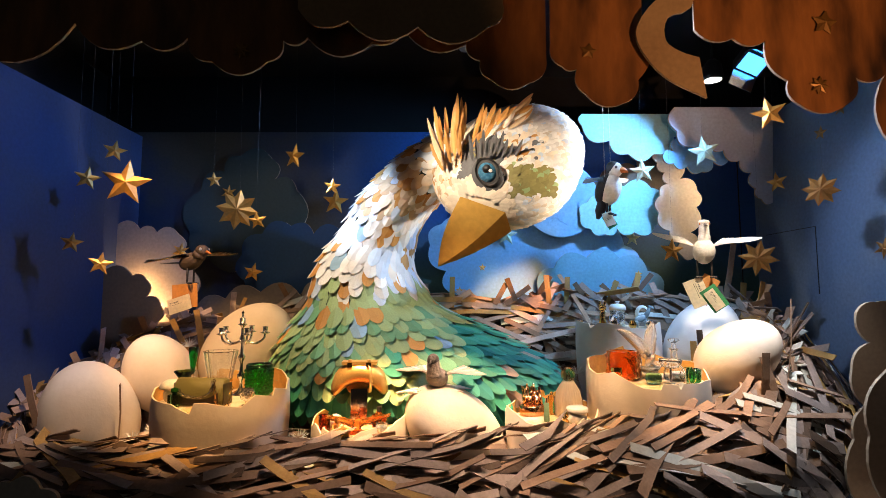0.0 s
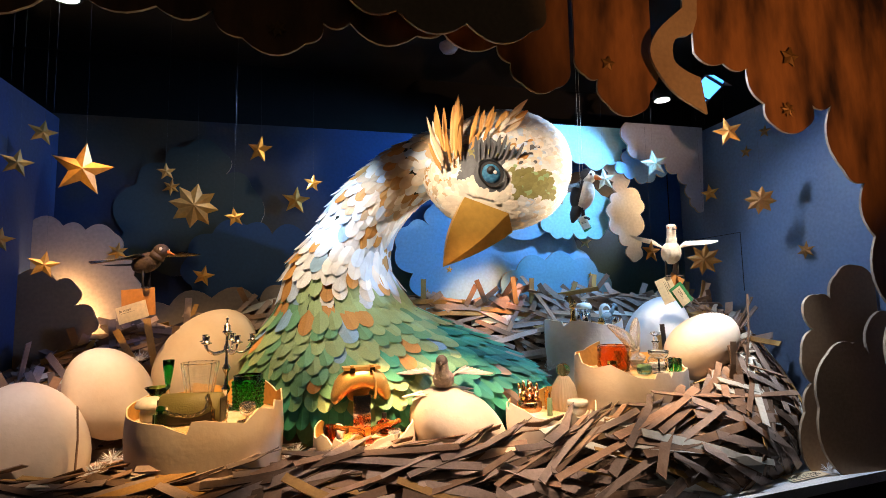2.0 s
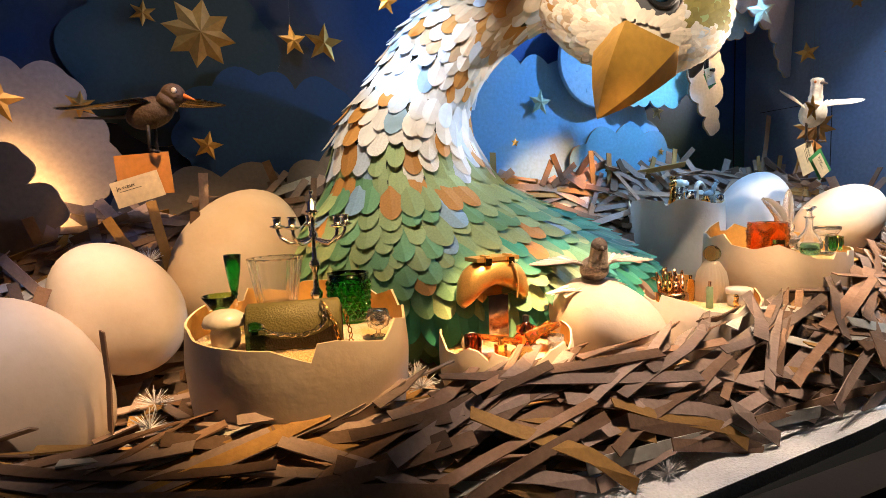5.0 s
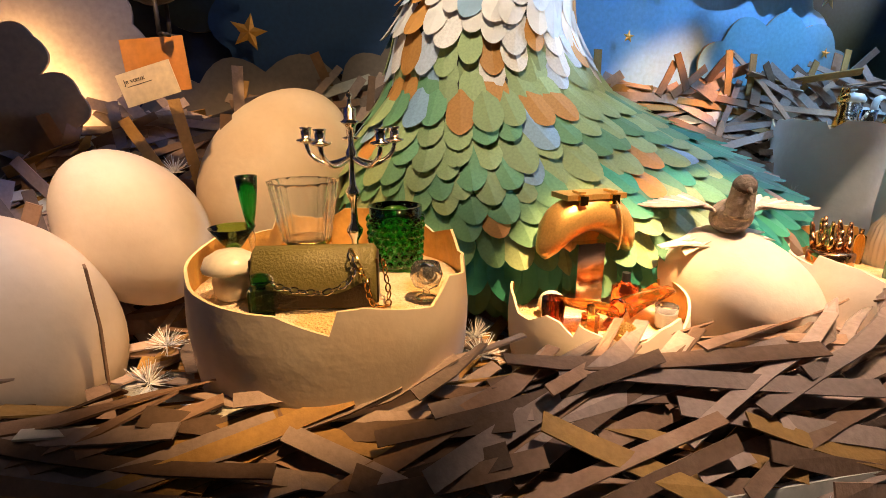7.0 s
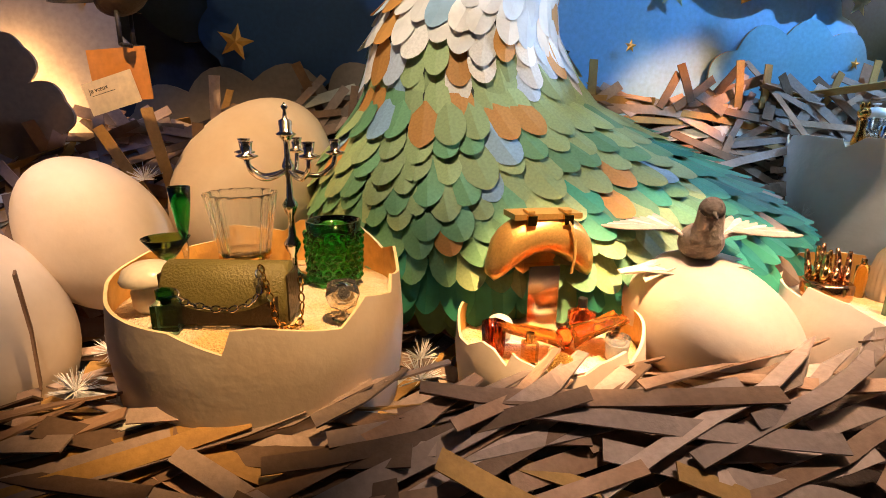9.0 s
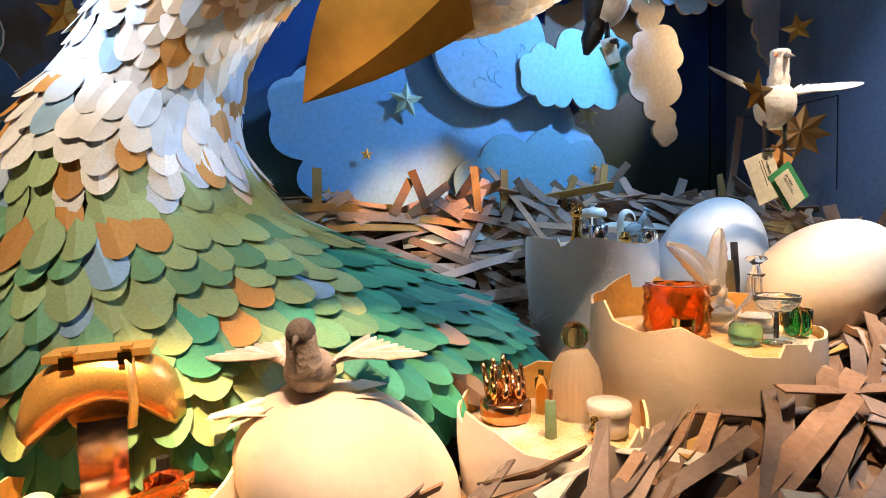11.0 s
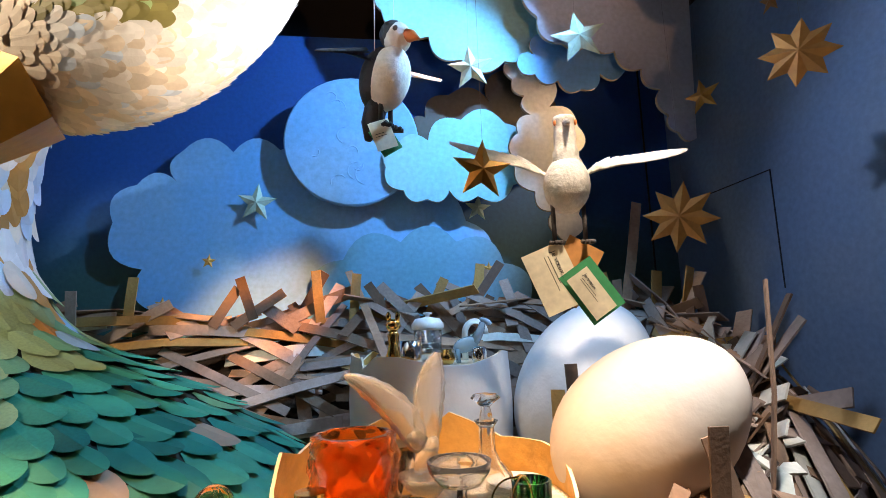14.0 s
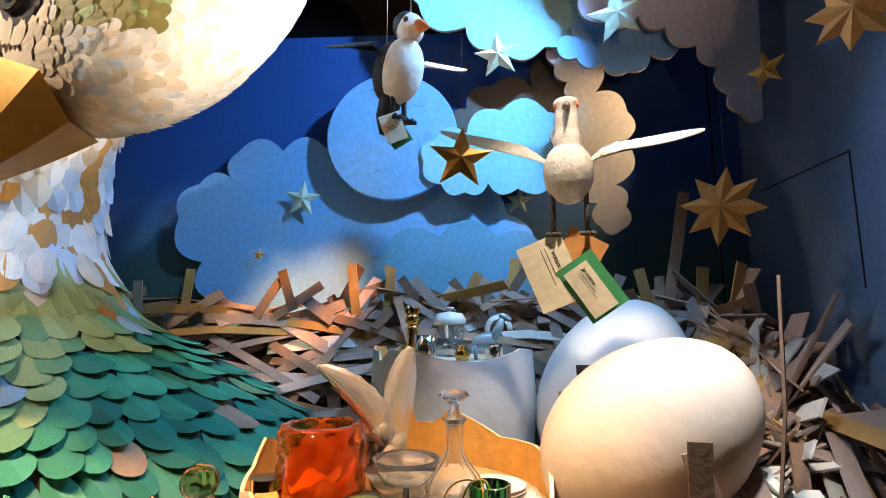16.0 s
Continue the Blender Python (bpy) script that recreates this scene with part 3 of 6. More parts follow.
def nest_point(deg, v):
    """A point of the nest's skin: v from -1 (foot outside) over 0 (rim) to 1 (inside, at the bottom)."""
    p = rim(deg)
    q = rim(deg + 1) - rim(deg - 1)
    out = Vector((q.y, -q.x, 0)).normalized()
    h = p.z - FLOOR
    if v <= 0:
        u = -v
        front = max(0.0, -math.sin(radians(deg)))
        east = max(0.0, math.cos(radians(deg)))
        off = (0.10 + 0.10 * front) * math.sin(min(1, u * 1.15) * math.pi / 2) - 0.14 * max(0, u - 0.6) * (1 - front) + 0.08 * east * math.sin(u * math.pi)
        if math.sin(radians(deg)) > 0.5:
            off *= 0.5
        return p + out * off + Vector((0, 0, -h * u))
    return p - out * (0.05 + 0.22 * v) * min(1, v * 3) + Vector((0, 0, -(h - 0.08) * v))


def nest_frame(deg, v):
    p = nest_point(deg, v)
    a = (nest_point(deg + 1.0, v) - nest_point(deg - 1.0, v)).normalized()
    w = (nest_point(deg, max(-1, v - 0.04)) - nest_point(deg, min(1, v + 0.04))).normalized()
    nrm = w.cross(a).normalized()
    return p, a, a.cross(nrm).normalized(), nrm


def strip(p, along, nrm, length, width, bend=0.0, thick=0.004):
    """A flat strip of card."""
    along = along.normalized()
    side = along.cross(nrm).normalized()
    nrm = side.cross(along)
    verts, faces = [], []
    steps = 2
    for k in range(steps + 1):
        t = k / steps - 0.5
        c = p + along * length * t - nrm * bend * length * (4 * t * t - 0.3)
        verts += [c - side * width / 2 - nrm * thick / 2, c + side * width / 2 - nrm * thick / 2, c + side * width / 2 + nrm * thick / 2, c - side * width / 2 + nrm * thick / 2]
    for k in range(steps):
        b = 4 * k
        faces += [(b + i, b + (i + 1) % 4, b + 4 + (i + 1) % 4, b + 4 + i) for i in range(4)]
    faces += [(3, 2, 1, 0), (4 * steps, 4 * steps + 1, 4 * steps + 2, 4 * steps + 3)]
    return verts, faces


CARDS = [CARD_BROWN, CARD_GREY, CARD_OCHRE, CARD_PALE]
rng = random.Random(4)
nest = thing("nest", pose(0, 2.5, FLOOR), "huge oval nest woven from brown and grey cardboard strips", "nest")
NEST_AT = pose(0, 2.5, FLOOR).inverted()


def nest_strip(deg, v, loose=False):
    p, a, w, nrm = nest_frame(deg, v)
    ang = rng.gauss(0, 0.34) if not loose else rng.uniform(-1.4, 1.4)
    if rng.random() < 0.18:
        ang += rng.choice((-0.8, 0.8))
    d = a * math.cos(ang) + w * math.sin(ang) + nrm * rng.uniform(-0.06, 0.06)
    length = rng.uniform(0.28, 0.58) if not loose else rng.uniform(0.12, 0.28)
    front = -math.sin(radians(deg))
    k = rng.random()
    kind = 0 if k < 0.42 else 1 if k < 0.88 else 2 if k < 0.97 else 3
    tilt = (nrm + w * rng.uniform(-0.22, 0.22)).normalized()
    s = strip(p + nrm * rng.uniform(-0.005, 0.04), d, tilt, length, rng.uniform(0.022, 0.040), rng.uniform(0.0, 0.07))
    return [NEST_AT @ q for q in s[0]], s[1], [kind] * len(s[1])


def woven_strip(deg, v):
    """A long strip that lies along the nest's bulging skin."""
    side = max(0.0, math.cos(radians(deg)))
    ang = rng.choice((-1, 1)) * abs(rng.gauss(0.28 + 0.42 * side, 0.17))
    length, width, lift = rng.uniform(0.45, 0.78), rng.uniform(0.022, 0.040), rng.choice((0.0, 0.02, 0.04, 0.06))
    twist, curl = rng.uniform(-0.45, 0.2), rng.uniform(0.0, 0.035)
    k = rng.random()
    kind = 0 if k < 0.46 else 1 if k < 0.84 else 2 if k < 0.94 else 3
    steps = 6
    path, dd, vv = [], deg, v
    for i in range(steps + 1):
        p, a, w, nrm = nest_frame(dd, vv)
        path.append((p, a, w, nrm))
        ds = length / steps
        per_deg = (nest_point(dd + 0.5, vv) - nest_point(dd - 0.5, vv)).length
        per_v = max(0.1, (nest_point(dd, min(0.0, vv + 0.02)) - nest_point(dd, min(0.0, vv + 0.02) - 0.04)).length / 0.04)
        dd += math.cos(ang) * ds / per_deg
        vv += math.sin(ang) * ds / per_v
        if vv < -1.0 or vv > 0.10:
            break
    verts, faces = [], []
    n = len(path)
    if n < 3:
        return None
    for i, (p, a, w, nrm) in enumerate(path):
        q0, q1 = path[max(0, i - 1)][0], path[min(n - 1, i + 1)][0]
        along = (q1 - q0).normalized()
        up = (nrm + w * twist).normalized()
        cross = along.cross(up).normalized()
        up = cross.cross(along)
        t = i / (n - 1) * 2 - 1
        c = p + nrm * (lift + curl * t * t)
        verts += [c - cross * width / 2 - up * 0.002, c + cross * width / 2 - up * 0.002, c + cross * width / 2 + up * 0.002, c - cross * width / 2 + up * 0.002]
    for k in range(n - 1):
        b = 4 * k
        faces += [(b + i, b + (i + 1) % 4, b + 4 + (i + 1) % 4, b + 4 + i) for i in range(4)]
    b = 4 * (n - 1)
    faces += [(3, 2, 1, 0), (b, b + 1, b + 2, b + 3)]
    return [NEST_AT @ q for q in verts], faces, [kind] * len(faces)


rest = []
made = 0
while made < 280:
    s = woven_strip(rng.uniform(200, 350), rng.uniform(-0.98, 0.08))
    if s:
        part("cardboard_strip", (s[0], s[1]), CARDS[s[2][0]], nest)
        made += 1
while made < 420:
    s = woven_strip(rng.uniform(180, 375), rng.uniform(-0.98, 0.08))
    if s:
        rest.append(s)
        made += 1
for _ in range(90):
    rest.append(nest_strip(rng.uniform(-20, 20), rng.uniform(-0.1, 0.5)))
for _ in range(620):
    rest.append(nest_strip(rng.uniform(5, 200), rng.uniform(-0.1, 1.0)))
for _ in range(160):
    rest.append(nest_strip(rng.uniform(-40, 200), rng.uniform(0.0, 0.05), True))
for _ in range(60):
    deg, v = rng.uniform(318, 362), rng.uniform(0.0, 0.22)
    s = nest_strip(deg, v, True)
    rest.append((s[0], s[1], [rng.choice((3, 3, 1))] * len(s[1])))
weave = part("straw_weave", join(*rest), CARDS, nest, "tangle of cardboard strips")
weave["kind"] = "stuff"
# the core that carries the strips, dark to put shade into the gaps
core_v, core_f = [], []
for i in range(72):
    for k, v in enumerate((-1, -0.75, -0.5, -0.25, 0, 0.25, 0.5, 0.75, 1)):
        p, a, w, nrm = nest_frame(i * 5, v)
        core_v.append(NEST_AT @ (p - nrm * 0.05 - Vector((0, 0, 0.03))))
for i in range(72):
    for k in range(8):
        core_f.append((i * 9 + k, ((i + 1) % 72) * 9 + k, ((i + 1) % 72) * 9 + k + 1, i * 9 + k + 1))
part("straw_core", (core_v, core_f), material("dark brown gap shade", (0.05, 0.03, 0.02), 0.9, bump=0.5), nest, "dark backing that puts shade into the gaps", smooth=True)
bed = []
for _ in range(420):
    x, y = rng.uniform(-1.4, 1.4), rng.uniform(2.02, 2.95)
    a = rng.uniform(0, 6.28)
    s = strip(Vector((x, y - 2.5, rng.uniform(0.03, 0.15))), Vector((math.cos(a), math.sin(a), rng.uniform(-0.2, 0.2))), Vector((rng.uniform(-0.3, 0.3), rng.uniform(-0.3, 0.3), 1)), rng.uniform(0.15, 0.4), rng.uniform(0.025, 0.045))
    bed.append((*s, [rng.choice((0, 0, 1, 1, 2))] * len(s[1])))
bedo = part("straw_bed", join(*bed), CARDS, nest, "loose cardboard strips inside the nest")
bedo["kind"] = "stuff"

# ---- the great paper bird ----
BIRD_AT = pose(-0.3, 2.75, FLOOR + 0.1)
bird = thing("paper_bird", BIRD_AT, "giant bird covered in cut paper feathers, sitting in the nest", "bird sculpture")
INV = BIRD_AT.inverted()

# rings from the nape down to the hem: centre, half widths along two axes, and the ring's tilt axis
RINGS = [
    ((0.24, 2.44, 2.12), 0.14, 0.14), ((0.10, 2.49, 2.16), 0.145, 0.145), ((-0.04, 2.58, 2.14), 0.15, 0.15), ((-0.17, 2.68, 2.06), 0.16, 0.16), ((-0.285, 2.76, 1.94), 0.178, 0.178), ((-0.365, 2.82, 1.79), 0.205, 0.20),
    ((-0.425, 2.83, 1.62), 0.275, 0.24), ((-0.40, 2.83, 1.48), 0.325, 0.275), ((-0.35, 2.81, 1.38), 0.43, 0.32), ((-0.25, 2.78, 1.26), 0.60, 0.38),
    ((-0.15, 2.74, 1.12), 0.73, 0.45), ((-0.12, 2.75, 1.00), 0.77, 0.46), ((-0.14, 2.78, 0.90), 0.70, 0.42),
]
CENTRES = smooth_line([r[0] for r in RINGS], 8)
SIZES = smooth_line([(r[1], r[2], 0) for r in RINGS], 8)
TILTS = []
for i, c in enumerate(CENTRES):
    d = (CENTRES[min(i + 1, len(CENTRES) - 1)] - CENTRES[max(i - 1, 0)]).normalized()
    t = min(1.0, max(0.0, (i / 8 - 4.0) / 3.0))
    TILTS.append((d * (1 - t) + Vector((0, 0, -1)) * t).normalized())


def skin(s, a):
    """A point of the bird's skin at the distance s (0 to 1) down from the nape and the angle a round the neck (0: to the right, -90: to the front)."""
    f = s * (len(CENTRES) - 1)
    i = min(int(f), len(CENTRES) - 2)
    c, z = CENTRES[i].lerp(CENTRES[i + 1], f - i), SIZES[i].lerp(SIZES[i + 1], f - i)
    d = TILTS[i].lerp(TILTS[i + 1], f - i).normalized()
    side = Vector((0, 1, 0))
    side = (side - d * side.dot(d)).normalized()
    right = d.cross(side) * -1
    if right.x < 0 and abs(right.x) > 0.3:
        right = -right
    return c + right * z.x * math.cos(a) + side * z.y * math.sin(a)


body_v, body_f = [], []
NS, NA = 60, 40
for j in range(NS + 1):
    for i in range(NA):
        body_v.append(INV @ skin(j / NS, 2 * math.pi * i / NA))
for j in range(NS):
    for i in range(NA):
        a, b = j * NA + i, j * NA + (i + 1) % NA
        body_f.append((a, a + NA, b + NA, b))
part("body_core", (body_v, body_f), material("dark body core", (0.05, 0.06, 0.05), 0.9), bird, "dark core under the feathers", smooth=True)


def feather_shape(length, width, point=0.5, fold=0.12, curl=0.12):
    """A paper feather: root at the origin, along -z... laid along +x, facing +z, folded along its middle and curling up at the tip."""
    prof = [(0.0, 0.35), (0.22, 0.82), (0.5, 1.0), (0.7, 0.96 - 0.06 * point), (0.85, 0.76 - 0.14 * point), (0.94, 0.50 - 0.16 * point), (0.985, 0.24 - 0.08 * point), (1.0, 0.0)]
    v, f = [], []
    for t, w in prof:
        z = curl * length * t * t
        x = length * t
        h = width / 2 * w
        if w > 0:
            v += [(x, -h, z - fold * h), (x, 0, z), (x, h, z - fold * h)]
        else:
            v.append((x, 0, z))
    n = len(prof) - 2
    for k in range(n):
        b = 3 * k
        f += [(b, b + 3, b + 4, b + 1), (b + 1, b + 4, b + 5, b + 2)]
    b = 3 * n
    f += [(b, b + 3, b + 1), (b + 1, b + 3, b + 2)]
    return v, f


def laid(p, down, nrm, lift=0.0, spin=0.0):
    """The pose of a feather at p that runs down the skin with the face outwards."""
    x = (down + nrm * lift).normalized()
    y = nrm.cross(x).normalized()
    z = x.cross(y)
    m = Matrix((x, y, z)).transposed().to_4x4()
    return Matrix.Translation(p) @ m @ pose(0, 0, 0, 0, 0, spin)


rng = random.Random(12)


def pick(*pairs):
    t = rng.random() * sum(w for _, w in pairs)
    for k, w in pairs:
        t -= w
        if t <= 0:
            return k
    return pairs[-1][0]


def feather_colour(p, s):
    """By height on the neck: kraft and cream above, white and ice blue, sage, and green to teal towards the tail."""
    right = p.x + 0.3 * (1.3 - p.z)
    if s < 0.26:
        return pick(("tan", 4), ("cream", 4), ("orange", 2.2), ("ice", 1.2), ("white", 1.5))
    if p.z > 1.92:
        # more ice blue here: the blue light on the neck put into the colour
        return pick(("tan", 2.4), ("cream", 2), ("ice", 4), ("white", 3), ("orange", 1.0))
    if p.z > 1.62:
        return pick(("white", 6), ("ice", 3), ("orange", 2.8 if p.x > -0.4 else 1.2), ("cream", 0.6), ("blue", 0.5))
    if p.z > 1.50:
        return pick(("sage", 4), ("ice", 1.5), ("blue", 1.5), ("orange", 1.4), ("white", 1.5))
    if p.x > 0.02 and p.z < 1.42:
        return pick(("jade", 6), ("teal", 6), ("taupe", 1.3), ("moss", 1.2))
    if p.z > 1.30:
        return pick(("sage", 8), ("moss", 1.8), ("blue", 0.9), ("orange", 0.7))
    if p.z > 1.10:
        return pick(("sage", 4), ("moss", 6), ("orange", 0.5), ("jade", 0.9))
    if p.z > 0.98:
        return pick(("jade", 5), ("teal", 3), ("moss", 3), ("taupe", 0.4))
    return pick(("taupe", 2), ("moss", 2), ("olive", 1), ("grey", 1))


SHAPES = {}
FORMS = ((0.4, 0.16, 0.07), (0.2, 0.2, 0.09), (0.55, 0.12, 0.04))


def feather_mesh(colour, variant):
    key = (colour, variant)
    if key not in SHAPES:
        form = FORMS[variant]
        SHAPES[key] = mesh("feather", *feather_shape(1.0, 0.57, *form), FEATHER[colour])
    return SHAPES[key]


PALETTE = list(FEATHER)
loose = []
placed = 0
s = 0.02
row = 0
while s < 0.97:
    ring = [skin(s, 2 * math.pi * i / 48) for i in range(49)]
    girth = sum((ring[i + 1] - ring[i]).length for i in range(48))
    size = 0.088 + 0.05 * min(1.0, max(0.0, (s - 0.15) / 0.5))
    n = max(8, int(girth / (size * 0.42)))
    arc = [0.0]
    for i in range(48):
        arc.append(arc[-1] + (ring[i + 1] - ring[i]).length)
    for i in range(n):
        want = ((i + 0.5 * (row % 2)) / n + rng.uniform(-0.12, 0.12) / n) % 1.0 * girth
        k = max(j for j in range(48) if arc[j] <= want + 1e-9)
        a = 2 * math.pi * (k + (want - arc[k]) / max(1e-9, arc[k + 1] - arc[k])) / 48
        ss = s + rng.uniform(-0.005, 0.005)
        p = skin(ss, a)
        down = (skin(min(1, ss + 0.02), a) - skin(ss, a)).normalized()
        across = skin(ss, a + 0.04) - skin(ss, a - 0.04)
        nrm = down.cross(across).normalized()
        c = CENTRES[int(s * (len(CENTRES) - 1))]
        if nrm.dot(p - c) < 0:
            nrm = -nrm
        if p.x > -0.1 and p.z < 1.4:
            down = (down + Vector((0.9, -0.15, -0.1)) * min(1.0, (p.x + 0.1) * 2)).normalized()
            down = (down - nrm * down.dot(nrm)).normalized()
        colour = feather_colour(p, s)
        size_k = size * rng.uniform(0.88, 1.12)
        m = laid(p + nrm * 0.006, down, nrm, rng.uniform(0.03, 0.11), rng.uniform(-6, 6)) @ Matrix.Diagonal((size_k, size_k * (0.8 if p.x > 0.1 and p.z < 1.4 else 1.0), size_k, 1))
        near_front = nrm.y < -0.25 and 1.12 < p.z < 1.66 and p.x < 0.12 and placed < 300
        if near_front:
            ob = new("feather", feather_mesh(colour, rng.randrange(3)))
            ob.parent = bird
            ob.matrix_basis = INV @ m
            placed += 1
        else:
            sh = feather_shape(1.0, 0.57, *FORMS[rng.randrange(3)])
            loose.append(moved(sh, INV @ m, PALETTE.index(colour)))
    step = 0.0
    base = skin(s, -1.57)
    while step < size * 0.44 and s < 0.98:
        s += 0.002
        step = (skin(s, -1.57) - base).length
    row += 1
plume = part("plumage", join(*loose), [FEATHER[k] for k in PALETTE], bird, "overlapping paper feathers from kraft to teal")
plume["kind"] = "stuff"

# head
HEAD, HR = Vector((0.281, 2.367, 2.077)), Vector((0.345, 0.180, 0.420))
HEAD_TURN = pose(0, 0, 0, -35, 23.5, -34.4)
BLUNT = 0.74


def head_point(q):
    """A point of the head's skin for a direction q: long towards the crown, blunt towards the beak."""
    return Vector((q.x * HR.x, q.y * HR.y, q.z * HR.z * (BLUNT if q.z < 0 else 1.0)))


core = ball(0.97, 0.97, 0.97, 32, 20)
part("head_core", moved(([head_point(Vector(q)) for q in core[0]], core[1]), INV @ Matrix.Translation(HEAD) @ HEAD_TURN), FEATHER["cream"], bird, "cream head under the feathers", smooth=True)
TIP, BROOT = Vector((-0.022, 2.185, 1.615)), Vector((0.17, 2.23, 1.86))
EYE_AT = Vector((0.196, 2.150, 2.016))


def head_colour(p):
    e = p - EYE_AT
    if 0.0 < (p - BROOT).length < 0.13:
        return "cream"
    if e.length < 0.20 and -0.11 < e.x < 0.045 and -0.10 < e.z < 0.15 and e.z > -0.05 - 0.4 * e.x - 0.10 * (e.x < 0):
        return pick(("grey", 7), ("olive", 1))
    if -0.115 < e.z < 0.0 and 0.055 < e.x < 0.24 and e.y < 0.03:
        return pick(("olive", 6), ("sage", 1))
    if 0.03 < e.z < 0.16 and 0.05 < e.x < 0.2:
        return pick(("cream", 4), ("orange", 1.0), ("grey", 1.2), ("ice", 1))
    if p.x < 0.16:
        return pick(("tan", 1.2), ("cream", 6), ("white", 2), ("orange", 0.4))
    return pick(("white", 7), ("cream", 2.4), ("ice", 0.6))


hairs = []
for k in range(5200):
    z = 1 - 2 * (k + 0.5) / 5200
    a = k * 2.399963
    q = Vector((math.sqrt(1 - z * z) * math.cos(a), math.sqrt(1 - z * z) * math.sin(a), z))
    stretch = Vector((q.x / HR.x, q.y / HR.y, q.z / HR.z)).length * HR.y
    if rng.random() > stretch * 0.95 + 0.18:
        continue
    p = HEAD + HEAD_TURN @ head_point(q)
    nrm = (HEAD_TURN @ Vector((q.x / HR.x, q.y / HR.y, q.z / HR.z / (BLUNT if q.z < 0 else 1.0)))).normalized()
    if (p - EYE_AT).length < 0.05 or (p - BROOT).length < 0.075:
        continue
    flow = p - Vector((0.06, 2.1, 1.84))
    flow = (flow - nrm * flow.dot(nrm)).normalized()
    size = rng.uniform(0.042, 0.060)
    c = head_colour(p)
    m = laid(p + nrm * 0.002, flow, nrm, rng.uniform(0.0, 0.06), rng.uniform(-12, 12)) @ Matrix.Scale(size, 4)
    hairs.append(moved(feather_shape(1.0, 0.55, 0.2, 0.1, 0.0), INV @ m, PALETTE.index(c)))
ho = part("head_plumage", join(*hairs), [FEATHER[k] for k in PALETTE], bird, "small white, cream and olive paper feathers on the head")
ho["kind"] = "stuff"
# crest of long pointed feathers
for k in range(46):
    t = rng.random() ** 1.4
    p = Vector((-0.01 + 0.36 * t, 2.20 + 0.08 * rng.random(), 2.11 + 0.22 * t + rng.uniform(-0.07, 0.02)))
    d = Vector((-0.22 + 1.1 * t + rng.uniform(-0.16, 0.16), rng.uniform(-0.1, 0.25), 1.0 - 0.4 * t))
    length = rng.uniform(0.12, 0.25) * (1.05 - 0.55 * t)
    m = laid(p, d.normalized(), Vector((rng.uniform(-0.4, 0.4), -1, 0.2)).normalized(), 0.0, rng.uniform(-8, 8)) @ Matrix.Diagonal((length, 0.03, 0.04, 1))
    ob = part("crest_feather", moved(feather_shape(1.0, 0.75, 0.9, 0.2, 0.2), m), FEATHER[pick(("orange", 7), ("tan", 2), ("cream", 1))], bird)
    ob.matrix_basis = INV
# beak
T, R1, R2 = Vector((0.075, 2.165, 1.915)), Vector((0.262, 2.135, 1.842)), Vector((0.292, 2.175, 1.765))
B1, B2 = Vector((0.22, 2.34, 1.79)), Vector((0.09, 2.33, 1.91))
bv, bf = [], []
loop = [T, R1, R2, B1, B2]
levels = 8
for i in range(5):
    base = len(bv)
    for j in range(levels + 1):
        t = j / levels
        for q in (loop[i], loop[(i + 1) % 5]):
            belly = Vector((-0.022, -0.008, -0.004)) * math.sin(t * math.pi) if q in (T, B2) else Vector((0.006, 0, -0.012)) * math.sin(t * math.pi)
            bv.append(q.lerp(TIP, t) + belly)
    bf += [(base + 2 * j, base + 2 * j + 1, base + 2 * j + 3, base + 2 * j + 2) for j in range(levels)]
part("beak", ([INV @ q for q in bv], bf), BEAK, bird, "folded gold paper beak", smooth=True)
# eye
facing = look(EYE_AT, EYE_AT + Vector((-0.42, -0.9, -0.12)), 0) @ pose(0, 0, 0, 180, 0, 0)
EM = INV @ facing @ pose(0, 0, 0, 0, 0, 32)
lid = part("eyelid", moved(ball(0.066, 0.085, 0.014, 32, 10), INV @ facing @ pose(0.008, 0.012, 0.0, 0, 0, 32)), FEATHER["grey"], bird, "slate grey paper eyelid", smooth=True)
eye = part("eye", moved(ball(0.048, 0.060, 0.022, 28, 10), EM), material("eyeball white", (0.6, 0.62, 0.64), 0.3), bird, "painted blue glass-like eye", smooth=True)
part("eye_rim", moved(lathe([(0.045, 0.010), (0.054, 0.017), (0.050, 0.022), (0.045, 0.018)], 32), EM @ Matrix.Diagonal((1, 1.22, 1, 1))), BLACK_METAL, eye, "black rim")
part("iris", moved(lathe([(0.0001, 0.0265), (0.02, 0.0255), (0.038, 0.0195), (0.038, 0.012)], 28), EM @ Matrix.Diagonal((1, 1.15, 1, 1)) @ pose(0.002, 0.0, 0)), material("blue iris", (0.035, 0.14, 0.27), 0.25, second=(0.07, 0.22, 0.36), scale=60), eye, "blue iris", smooth=True)
part("pupil", moved(lathe([(0.0001, 0.029), (0.018, 0.0275), (0.019, 0.022)], 24), EM @ pose(-0.006, -0.012, 0)), BLACK_METAL, eye, "black pupil", smooth=True)
part("eye_highlight", moved(lathe([(0.0001, 0.031), (0.0075, 0.030), (0.008, 0.024)], 16), EM @ pose(-0.016, 0.006, 0)), FEATHER["white"], eye, "white painted highlight", smooth=True)
